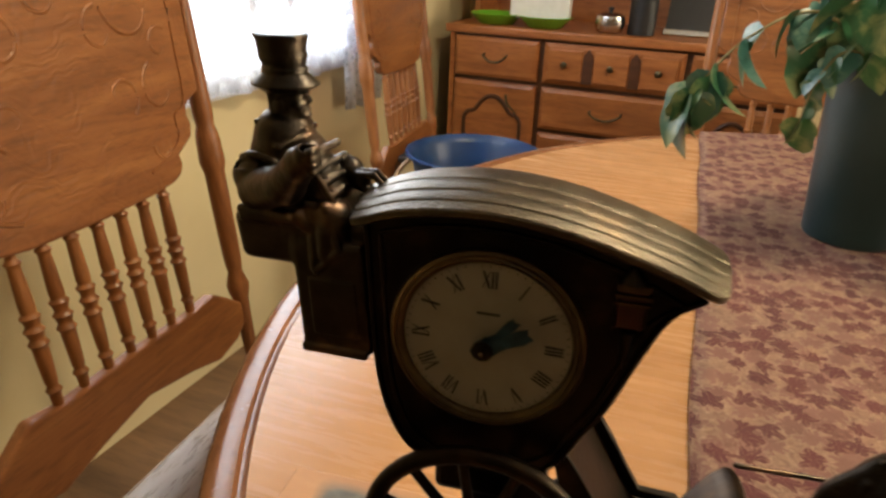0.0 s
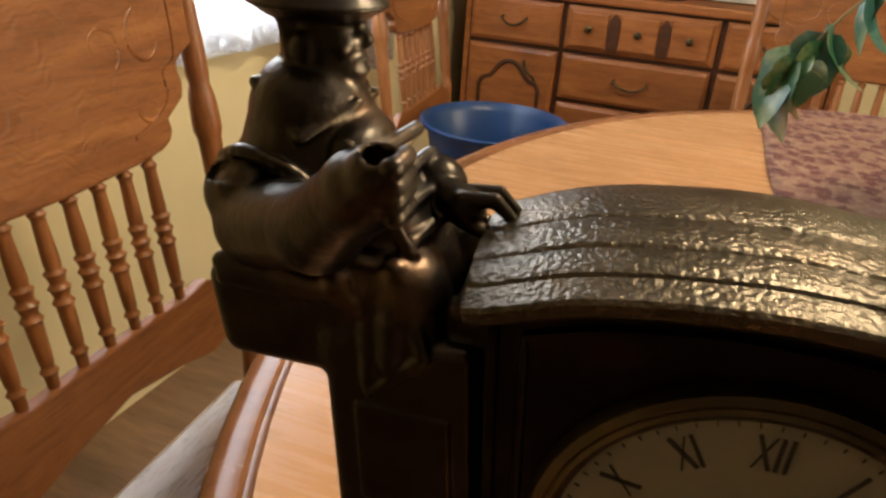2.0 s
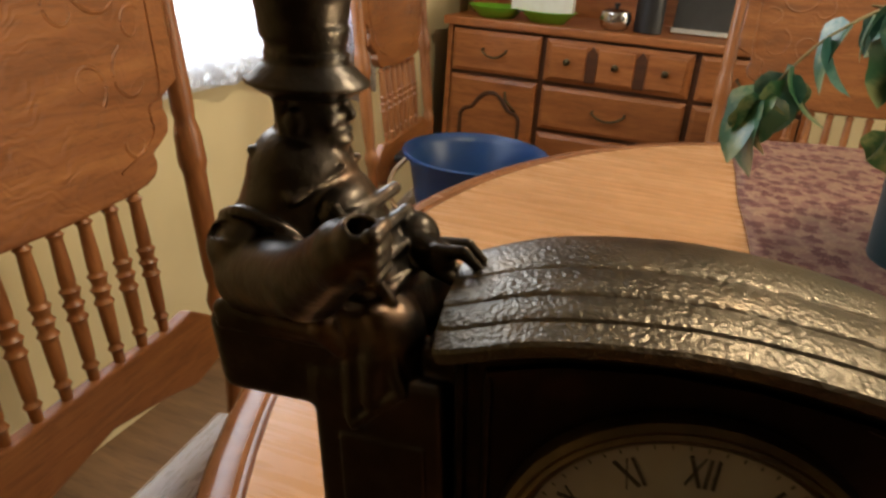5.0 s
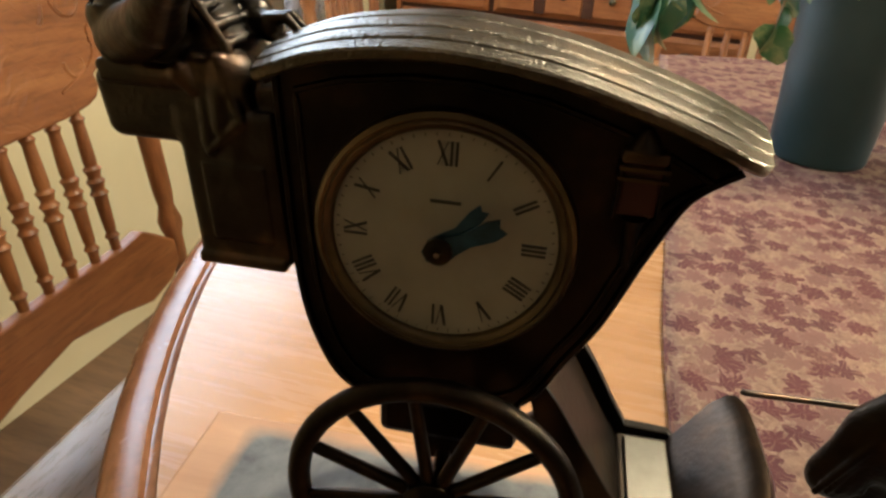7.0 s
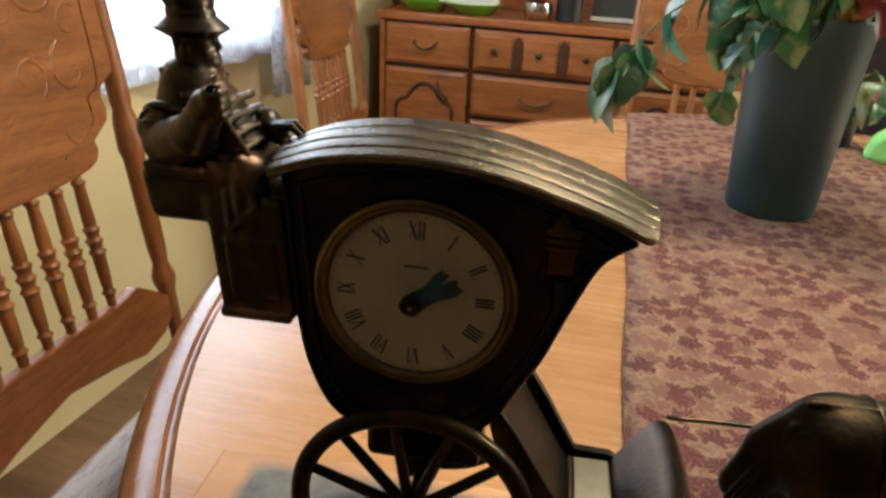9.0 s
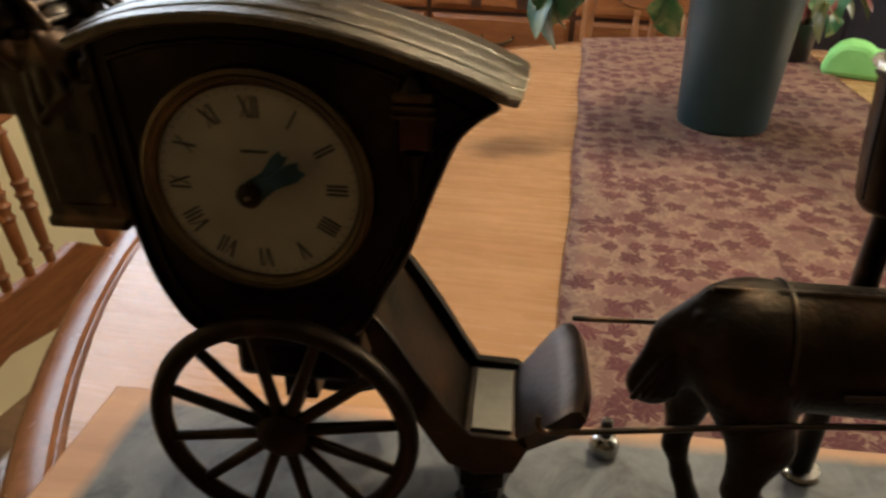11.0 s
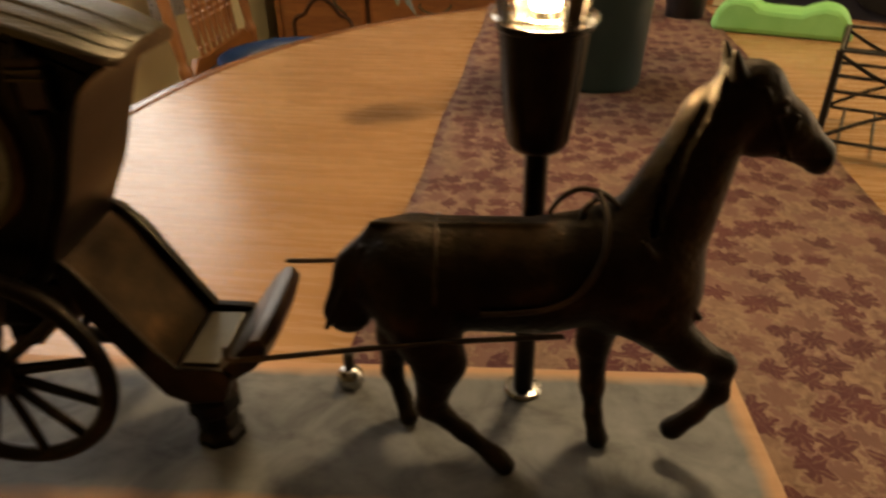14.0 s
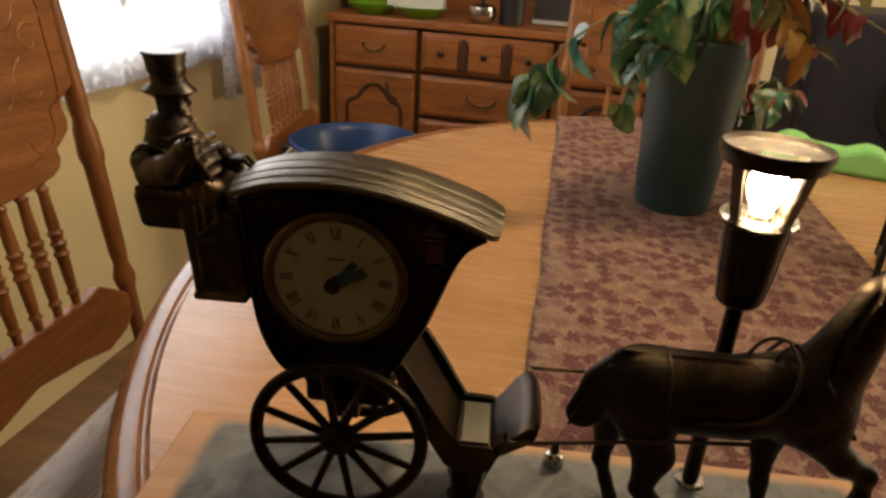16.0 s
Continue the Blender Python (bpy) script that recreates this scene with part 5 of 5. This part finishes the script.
# knees and a stiff lap rug hanging to a point
L.block(-0.0690, -0.0540, Y - 0.0185, Y + 0.0185, 0.9440, 0.9640, 0.0040, melt=0.0016, slope=-0.30)
L.limb((-0.0790, Y - 0.0090, 0.9580), (-0.0610, Y - 0.0100, 0.9570), 0.0066, 0.0064)
L.limb((-0.0790, Y + 0.0090, 0.9580), (-0.0610, Y + 0.0100, 0.9570), 0.0066, 0.0064)
for s in (-1, 1):
    L.limb((-0.0600, Y + s * 0.0120, 0.9560), (-0.0560, Y + s * 0.0130, 0.9280), 0.0078, 0.0066)
    L.limb((-0.0610, Y + s * 0.0165, 0.9620), (-0.0545, Y + s * 0.0195, 0.9480), 0.0024, 0.0014, melt=0.0006)
    L.limb((-0.0650, Y + s * 0.0160, 0.9580), (-0.0640, Y + s * 0.0195, 0.9400), 0.0034, 0.0016, melt=0.0006)
    L.limb((-0.0545, Y + s * 0.0195, 0.9480), (-0.0636, Y + s * 0.0200, 0.9390), 0.0014, 0.0013, melt=0.0003)
    L.limb((-0.0605, Y + s * 0.0175, 0.9530), (-0.0605, Y + s * 0.0192, 0.9450), 0.0034, 0.0020, melt=0.0010)
    L.carve((-0.0585, Y + s * 0.0215, 0.9560), (-0.0568, Y + s * 0.0222, 0.9480), 0.0012)
    L.limb((-0.0920, Y + s * 0.0180, 0.9585), (-0.0700, Y + s * 0.0188, 0.9580), 0.0020, 0.0026, melt=0.0004)
    L.limb((-0.0705, Y + s * 0.0188, 0.9590), (-0.0672, Y + s * 0.0184, 0.9550), 0.0030, 0.0022, melt=0.0004)
    L.ball((-0.0722, Y + s * 0.0105, 0.9735), (0.0014, 0.0014, 0.0014), melt=0.0003)
# braided bars across the coat front
L.limb((-0.0722, Y - 0.0030, 0.9775), (-0.0630, Y - 0.0030, 0.9640), 0.0060, 0.0058, 1.7, melt=0.0010)
for q in range(4):
    x, z = -0.0672 + 0.0029 * q, 0.9792 - 0.0044 * q
    L.limb((x - 0.0012, Y - 0.0125, z - 0.0006), (x + 0.0022, Y + 0.0060, z + 0.0004), 0.0014, 0.0014, melt=0.0004)
L.limb((-0.0705, Y - 0.0135, 0.9810), (-0.0590, Y - 0.0140, 0.9640), 0.0013, 0.0013, melt=0.0003)
figure("coachman", L, M_CAST, clock, "bronze seated coachman figure in a top hat", Z)

# horse figure in one piece
Y = DEEP
L = Lumps((0.108, 0.346, 0.7855), (0.305, 0.410, 0.962), 0.00085, 0.004)
L.ball((0.1535, Y, 0.8660), (0.0215, 0.0182, 0.0222))
L.limb((0.1570, Y, 0.8660), (0.2020, Y, 0.8655), 0.0226, 0.0230, 0.84)
L.ball((0.2360, Y, 0.8670), (0.0250, 0.0180, 0.0255))
L.ball((0.2480, Y, 0.8600), (0.0135, 0.0155, 0.0180))
L.limb((0.2150, Y, 0.8690), (0.2340, Y, 0.8760), 0.0225, 0.0210, 0.8)
L.limb((0.2400, Y, 0.8780), (0.2555, Y, 0.9270), 0.0200, 0.0115, 0.72)
L.limb((0.2555, Y, 0.9270), (0.2640, Y, 0.9365), 0.0112, 0.0100, 0.75)
L.limb((0.2650, Y, 0.9345), (0.2770, Y, 0.9245), 0.0104, 0.0085, 0.70)
L.limb((0.2770, Y, 0.9245), (0.2900, Y, 0.9158), 0.0082, 0.0060, 0.75)
L.ball((0.2915, Y, 0.9135), (0.0044, 0.0046, 0.0050), melt=0.0015)
L.ball((0.2700, Y, 0.9225), (0.0082, 0.0066, 0.0080), melt=0.0015)
for s in (-1, 1):
    L.limb((0.2580, Y + s * 0.0045, 0.9430), (0.2556, Y + s * 0.0056, 0.9505), 0.0030, 0.0012, melt=0.001)
    L.ball((0.2725, Y + s * 0.0068, 0.9325), (0.0022, 0.0012, 0.0014), melt=0.0006)
    L.limb((0.2660, Y + s * 0.0078, 0.9400), (0.2790, Y + s * 0.0062, 0.9160), 0.0008, 0.0008, melt=0.0004)
    L.limb((0.2785, Y + s * 0.0068, 0.9310), (0.2760, Y + s * 0.0062, 0.9170), 0.0008, 0.0008, melt=0.0004)
    L.limb((0.2340, Y + s * 0.0165, 0.8900), (0.2600, Y + s * 0.0100, 0.8550), 0.0012, 0.0012, melt=0.0005)
L.limb((0.2640, Y, 0.9440), (0.2700, Y, 0.9420), 0.0024, 0.0014, melt=0.0008)
for q in range(16):
    t = q / 15
    L.limb((0.2560 - 0.0190 * t, Y, 0.9450 - 0.0460 * t), (0.2505 - 0.0140 * t, Y - 0.0095, 0.9340 - 0.0440 * t), 0.0021, 0.0010, melt=0.0006)
L.limb((0.1425, Y, 0.8820), (0.1355, Y, 0.8660), 0.0060, 0.0100, 0.6)
L.limb((0.1355, Y, 0.8660), (0.1275, Y, 0.8470), 0.0105, 0.0098, 0.55)
for q in range(5):
    L.limb((0.1370, Y - 0.005 + 0.0012 * q, 0.8790), (0.1200 + 0.0036 * q, Y - 0.006 + 0.0008 * q, 0.8435), 0.0018, 0.0012, melt=0.0006)
L.limb((0.1400, Y - 0.003, 0.8882), (0.2040, Y - 0.003, 0.8886), 0.0012, 0.0012, melt=0.0005)
LEGS = (
    ((0.156, -0.009, 0.8560, 0.0165), (0.1640, -0.012, 0.8330, 0.0105), (0.1605, -0.014, 0.8120, 0.0056), (0.1740, -0.016, 0.8000, 0.0036), (0.1870, -0.022, 0.7930, 0.0038), (0.1905, -0.024, 0.7905, 0.0044)),
    ((0.148, 0.009, 0.8500, 0.0150), (0.1440, 0.010, 0.8300, 0.0075), (0.1425, 0.008, 0.8110, 0.0044), (0.1465, 0.006, 0.7985, 0.0034), (0.1495, 0.001, 0.7910, 0.0044)),
    ((0.228, 0.006, 0.8520, 0.0130), (0.2255, 0.004, 0.8320, 0.0066), (0.2265, 0.001, 0.8120, 0.0046), (0.2275, -0.003, 0.7990, 0.0034), (0.2295, -0.008, 0.7910, 0.0046)),
    ((0.243, -0.008, 0.8540, 0.0120), (0.2580, -0.010, 0.8400, 0.0076), (0.2710, -0.011, 0.8340, 0.0054), (0.2725, -0.011, 0.8200, 0.0040), (0.2655, -0.011, 0.8090, 0.0034), (0.2580, -0.011, 0.8010, 0.0050)),
)
for joints in LEGS:
    for (xa, ya, za, ra), (xb, yb, zb, rb) in zip(joints, joints[1:]):
        L.limb((xa, Y + ya, za), (xb, Y + yb, zb), ra, rb, 0.88, 0.003)
for s in (-1, 1):
    for q in range(15):
        t = q / 14
        L.carve((0.2525 - 0.0165 * t, Y + s * 0.0070, 0.9440 - 0.0480 * t), (0.2500 - 0.0130 * t, Y + s * 0.0120, 0.9310 - 0.0440 * t), 0.0011 + 0.0004 * (q % 2))
    L.carve((0.1700, Y + s * 0.0205, 0.8800), (0.1700, Y + s * 0.0210, 0.8500), 0.0007)
    L.carve((0.2010, Y + s * 0.0205, 0.8830), (0.2010, Y + s * 0.0215, 0.8560), 0.0007)
    L.carve((0.2880, Y + s * 0.0050, 0.9165), (0.2925, Y + s * 0.0044, 0.9150), 0.0009)
    L.carve((0.2860, Y + s * 0.0058, 0.9100), (0.2935, Y + s * 0.0040, 0.9105), 0.0006)
    L.limb((0.2740, Y + s * 0.0062, 0.9352), (0.2695, Y + s * 0.0066, 0.9345), 0.0011, 0.0012, melt=0.0004)
figure("horse", L, M_HORSE, clock, "dark bronze trotting horse figure", Z)


def strap(points, r, name="harness_strap", label="thin metal harness strap"):
    cpart(name, tube(curve_points(points, 7), r, steps=7), M_FLOORPLATE, None, label, smooth=60)


for x, ry, top, low in ((0.1635, 0.0196, 0.8890, 0.8435),):
    mid, rz = (top + low) / 2, (top - low) / 2
    cpart("girth_strap", tube([(x, Y + ry * math.cos(a * math.pi / 18), mid + rz * math.sin(a * math.pi / 18)) for a in range(36)], 0.0008, closed=True, steps=6), M_CAST, None, "thin girth strap", smooth=60)
strap([(0.2205, Y, 0.9005), (0.2225, Y - 0.012, 0.8945), (0.2200, Y - 0.0195, 0.8830), (0.2120, Y - 0.0205, 0.8700), (0.2000, Y - 0.0205, 0.8640), (0.1800, Y - 0.0205, 0.8620)], 0.0011)
strap([(0.2205, Y, 0.9005), (0.2225, Y + 0.012, 0.8945), (0.2200, Y + 0.0195, 0.8830), (0.2120, Y + 0.0205, 0.8700)], 0.0011)
strap([(0.2040, Y + 0.004, 0.8900), (0.2080, Y + 0.004, 0.8965), (0.2150, Y + 0.004, 0.9000), (0.2225, Y, 0.8998), (0.2270, Y - 0.004, 0.8970)], 0.0011, "rein_loop", "arched rein loop")
strap([(0.2150, Y - 0.003, 0.8900), (0.2155, Y - 0.004, 0.8960), (0.2195, Y - 0.004, 0.9000)], 0.0011, "rein_loop", "arched rein loop")

# switch knob on the base
kx, ky = 0.1195, 0.4035
knob = cpart("switch_knob", lathe([(0.0058, 0.787), (0.0062, 0.7885), (0.0062, 0.7925), (0.0050, 0.7950), (0.0030, 0.7965)], 20, None, pose(kx, ky, 0)), M_STEEL, None, "bright knurled switch knob", smooth=40)
cpart("switch_stem", lathe([(0.0026, 0.7965), (0.0026, 0.8040), (0.0018, 0.8048)], 12, None, pose(kx, ky, 0)), M_CAST, knob, smooth=40)

# street lamp
LX, LY = 0.2000, 0.4030
at = pose(LX, LY, 0)
cpart("lamp_flange", lathe([(0.0085, 0.787), (0.0088, 0.7880), (0.0078, 0.7895), (0.0056, 0.7900)], 24, None, at), M_STEEL, None, "steel flange", smooth=40)
cpart("lamp_pole", lathe([(0.0048, 0.7895), (0.0046, 0.83), (0.0046, 0.9060)], 20, None, at), M_BODY, None, "dark metal lamp pole", smooth=40)
cup = cpart("lamp_cup", lathe([(0.0050, 0.9055), (0.0095, 0.9072), (0.0116, 0.9100), (0.0138, 0.9280), (0.0156, 0.9505), (0.0168, 0.9512), (0.0168, 0.9532), (0.0150, 0.9534), (0.0005, 0.9528)], 32, None, at), M_BODY, None, "dark tapered lamp cup", smooth=40)
for a in range(8):
    cpart("cup_rib", tube([(LX + r * math.cos(a * math.pi / 4 + 0.2), LY + r * math.sin(a * math.pi / 4 + 0.2), z) for r, z in ((0.0117, 0.9115), (0.0138, 0.928), (0.0155, 0.950))], 0.0005, steps=5), M_BODY, cup, smooth=60)
cpart("glass_collar", lathe([(0.0160, 0.9537), (0.0180, 0.9537), (0.0187, 0.9550), (0.0180, 0.9563), (0.0160, 0.9563)], 32, None, at, True), M_ACRYLIC, None, "clear scalloped collar", smooth=40).visible_shadow = False
ring = cpart("lamp_ring", lathe([(0.0224, 0.9825), (0.0238, 0.9825), (0.0250, 0.9865), (0.0258, 0.9880), (0.0258, 0.9912), (0.0250, 0.9915), (0.0247, 0.9880), (0.0236, 0.9840)], 44, None, at, True), M_BODY, None, "dark bronze lamp ring", smooth=40)
lens = cpart("top_lens", lathe([(0.0005, 0.9880), (0.0246, 0.9880), (0.0246, 0.9886), (0.0005, 0.9890)], 40, None, at), M_LENS, ring, "clear scuffed top lens", smooth=40)
lens.visible_shadow = False
for k in range(4):
    a = math.pi / 2 * k + math.radians(-62)
    c, s = math.cos(a), math.sin(a)
    bm = bmesh.new()
    t = Vector((-s, c, 0))
    lo, hi = Vector((LX + 0.0162 * c, LY + 0.0162 * s, 0.9528)), Vector((LX + 0.0226 * c, LY + 0.0234 * s, 0.9840))
    o = Vector((c, s, 0)) * 0.0016
    q = [lo - t * 0.0026, lo + t * 0.0026, lo + t * 0.0026 - o, lo - t * 0.0026 - o]
    p = [hi - t * 0.0036, hi + t * 0.0036, hi + t * 0.0036 - o, hi - t * 0.0036 - o]
    v = [bm.verts.new(x) for x in q + p]
    for f in ((0, 1, 5, 4), (1, 2, 6, 5), (2, 3, 7, 6), (3, 0, 4, 7), (0, 3, 2, 1), (4, 5, 6, 7)):
        bm.faces.new([v[i] for i in f])
    cpart("lamp_bar", bm, M_CAST, ring)
cpart("bulb_socket", lathe([(0.0125, 0.9530), (0.0128, 0.9542), (0.0065, 0.9550), (0.0062, 0.9575), (0.0055, 0.9580)], 24, None, at), M_STEEL, None, "bright metal bulb socket", smooth=40)
bm = bmesh.new()
lathe([(0.0048, 0.9580), (0.0050, 0.9602), (0.0076, 0.9650), (0.0090, 0.9705), (0.0088, 0.9745), (0.0066, 0.9785), (0.0030, 0.9805), (0.0005, 0.9808)], 24, bm, at)
cpart("bulb", bm, M_BULB, None, "lit frosted bulb", smooth=60)


# ---- things on the table ----
VX, VY = 0.313, 0.990
vase = thing("flower_vase", "tall teal metal vase filled with leaves", "vase", pose(VX, VY, 0.7545))
part("shell", lathe([(0.045, 0.0), (0.0485, 0.001), (0.050, 0.004), (0.0625, 0.215), (0.0645, 0.219), (0.0635, 0.2215), (0.060, 0.218), (0.047, 0.006), (0.001, 0.005)], 48), M_VASE, vase, smooth=50)
part("filling", lathe([(0.056, 0.186), (0.040, 0.200), (0.001, 0.206)], 24), M_STEM, vase, "dry moss filling")


def leaf_mesh(name, mat, length, width, lobes, bend):
    """A pointed leaf folded along its midrib, lobed at the stalk."""
    bm = bmesh.new()
    n = 9
    rows = []
    for k in range(n + 1):
        t = k / n
        w = width * (math.sin(math.pi * min(1, t * 0.82 + 0.18)) ** 0.8) * (1 + lobes * math.sin(t * 9.0))
        if k == n:
            w = 0.0004
        z = bend * t * t * length
        rows.append([bm.verts.new((t * length, s * w, z + abs(s) * w * 0.28)) for s in (-1, -0.5, 0, 0.5, 1)])
    for a, b in zip(rows, rows[1:]):
        for j in range(4):
            bm.faces.new((a[j], a[j + 1], b[j + 1], b[j]))
    me = bpy.data.meshes.new(name)
    bm.to_mesh(me)
    bm.free()
    me.materials.append(mat)
    for p in me.polygons:
        p.use_smooth = True
    return me


LEAF_KINDS = [leaf_mesh("leaf", M_LEAF, 0.060, 0.026, 0.16, -0.5), leaf_mesh("leaf", M_LEAF_BLUE, 0.054, 0.022, 0.12, -0.35), leaf_mesh("leaf", M_LEAF, 0.048, 0.022, 0.18, -0.7),
              leaf_mesh("leaf", M_LEAF_FALL, 0.05, 0.016, 0.2, -0.5), leaf_mesh("leaf", M_LEAF_RED, 0.05, 0.018, 0.2, -0.4), leaf_mesh("leaf", M_LEAF_OLIVE, 0.055, 0.013, 0.1, -0.6)]


def leaf(parent, place, yaw, dip, roll, kind, scale=1.0):
    ob = new("leaf", LEAF_KINDS[kind])
    ob.matrix_basis = pose(*place, 0, 0, yaw) @ pose(0, 0, 0, 0, dip, 0) @ pose(0, 0, 0, roll, 0, 0) @ Matrix.Diagonal((scale, scale, scale, 1))
    ob.parent = parent
    return ob


def spray(parent, keys, kinds, rng, count, scale=(0.7, 1.15), droop=40, lean=None):
    """A stem along the key points with leaves standing off it."""
    pts = curve_points(keys, 8)
    part("stem", tube(pts, 0.0019, steps=6, taper=0.55), M_STEM, parent, smooth=60)
    for k in range(count):
        i = int((0.25 + 0.75 * (k + rng.random() * 0.6) / count) * (len(pts) - 1))
        p = pts[min(i, len(pts) - 1)]
        d = pts[min(i + 1, len(pts) - 1)] - pts[max(i - 1, 0)]
        yaw = math.degrees(math.atan2(d.y, d.x)) + rng.choice((-1, 1)) * rng.uniform(20, 95)
        if lean is not None and rng.random() < 0.6:
            yaw = lean + rng.uniform(-45, 45)
        leaf(parent, p, yaw, droop + rng.uniform(-35, 35), rng.uniform(-40, 40), rng.choice(kinds), rng.uniform(*scale))


rng = random.Random(7)
plant = thing("ivy_bouquet", "artificial variegated ivy leaves spilling from the vase", "plant", pose(VX, VY, 0.945))
for k in range(17):
    a = radians(95 + 185 * (k + 0.5) / 17 + rng.uniform(-8, 8))
    r = rng.uniform(0.05, 0.12)
    h = rng.uniform(0.0, 0.11)
    e_ = rng.uniform(-0.045, 0.05)
    c, s = math.cos(a), math.sin(a)
    spray(plant, [(0.01 * c, 0.01 * s, 0.0), (0.04 * c, 0.04 * s, 0.035 + h * 0.6), (r * c, r * s, 0.02 + e_ + h * 0.7)], (0, 1, 0, 2, 1), rng, 6, (0.7, 1.1), 48)
spray(plant, [(-0.02, -0.01, 0.01), (-0.10, -0.05, 0.055), (-0.165, -0.085, 0.03), (-0.205, -0.095, -0.02), (-0.212, -0.10, -0.035)], (0, 0, 2, 1), rng, 9, (0.75, 1.0), 70, 200)
leaf(plant, (-0.212, -0.100, -0.026), 215, 68, 15, 0, 1.0)
leaf(plant, (-0.205, -0.098, -0.022), 250, 74, -30, 2, 1.0)
leaf(plant, (-0.195, -0.095, -0.008), 320, 78, 30, 0, 0.85)
spray(plant, [(-0.03, -0.03, 0.01), (-0.07, -0.06, 0.02), (-0.095, -0.08, -0.012), (-0.10, -0.085, -0.05)], (2, 1, 0), rng, 6, (0.5, 0.8), 60, 240)

fall = thing("autumn_bouquet", "artificial orange and red autumn leaves in the vase", "plant", pose(VX, VY, 0.945))
for k in range(26):
    a = radians(-75 + 150 * (k + 0.5) / 26 + rng.uniform(-8, 8))
    r = rng.uniform(0.09, 0.26)
    h = rng.uniform(0.02, 0.24)
    c, s = math.cos(a), math.sin(a)
    kinds = (3, 3, 5) if k % 3 else (4, 4, 5)
    spray(fall, [(0.01 * c, 0.01 * s, 0.0), (0.07 * c, 0.07 * s, 0.05 + h * 0.7), (r * c, r * s, h * 0.8 - 0.02)], kinds, rng, 10, (0.5, 1.0), 42)

pot2 = thing("potted_plant", "small dark potted plant behind the vase", "plant", pose(0.505, 1.36, 0.752))
part("pot", lathe([(0.026, 0), (0.030, 0.003), (0.034, 0.055), (0.036, 0.06), (0.031, 0.06), (0.026, 0.05), (0.001, 0.048)], 24), M_BLACK, pot2, smooth=50)
for k in range(9):
    a = radians(40 * k + rng.uniform(-15, 15))
    c, s = math.cos(a), math.sin(a)
    spray(pot2, [(0, 0, 0.05), (0.03 * c, 0.03 * s, 0.10), (0.09 * c, 0.09 * s, rng.uniform(0.06, 0.15))], (5, 5, 4, 2), rng, 5, (0.55, 0.9), 35)

# green foam block with two humps
prof = [(-0.10, 0.0), (-0.103, 0.012), (-0.098, 0.030), (-0.085, 0.046), (-0.070, 0.050), (-0.048, 0.048), (-0.036, 0.039), (-0.02, 0.037), (0.02, 0.036), (0.032, 0.042), (0.048, 0.047), (0.070, 0.044), (0.082, 0.032), (0.092, 0.012), (0.094, 0.0)]
foam = tagged(part("foam_block", prism(prof, -0.030, 0.030), M_GREEN_FOAM, None, "", pose(0.628, 1.255, 0.7505, 0, 0, -24), bevel=0.008), "pale green foam block with two humps on the table", "foam block")

# black wire rack with napkins
rack = thing("wire_rack", "black wire napkin rack standing on the table", "rack", pose(0.487, 0.787, 0.7505, 0, 0, -27))
RW, RD, RH = 0.26, 0.11, 0.094
for x in (0.003, RW - 0.003):
    for y in (0.003, RD - 0.003):
        part("post", tube([(x, y, 0.0), (x, y, RH / 2), (x, y, RH)], 0.0032), M_BLACKWIRE, rack, smooth=60)
for y in (0.003, RD - 0.003):
    for z in (0.012, 0.058, 0.072, RH):
        part("rail", tube([(0.003, y, z), (RW / 2, y, z), (RW - 0.003, y, z)], 0.0018), M_BLACKWIRE, rack, smooth=60)
    part("arch", tube(curve_points([(0.004, y, 0.014), (0.05, y, 0.040), (0.10, y, 0.052), (RW - 0.10, y, 0.052), (RW - 0.05, y, 0.040), (RW - 0.004, y, 0.014)], 6), 0.002), M_BLACKWIRE, rack, smooth=60)
    part("arch", tube(curve_points([(0.004, y, 0.090), (0.04, y, 0.072), (0.075, y, 0.066), (0.11, y, 0.072), (0.16, y, 0.092)], 6), 0.0018), M_BLACKWIRE, rack, smooth=60)
for k in range(9):
    x = 0.02 + k * 0.0275
    part("floor_wire", tube([(x, 0.003, 0.012), (x, RD / 2, 0.009), (x, RD - 0.003, 0.012)], 0.0014), M_BLACKWIRE, rack, smooth=60)
for x in (0.003, RW - 0.003):
    for z in (0.012, RH):
        part("end_wire", tube([(x, 0.003, z), (x, RD / 2, z), (x, RD - 0.003, z)], 0.0018), M_BLACKWIRE, rack, smooth=60)
nap = thing("paper_napkins", "stack of white paper napkins in the wire rack", "napkins", pose(0.487, 0.787, 0.7505, 0, 0, -27))
for k in range(6):
    part("napkin", box(0.10 + 0.002 * (k % 2), 0.245, 0.014, RD - 0.012 - 0.002 * (k % 3), 0.0155 + 0.006 * k, 0.0209 + 0.006 * k), M_PAPER, nap, bevel=0.001)
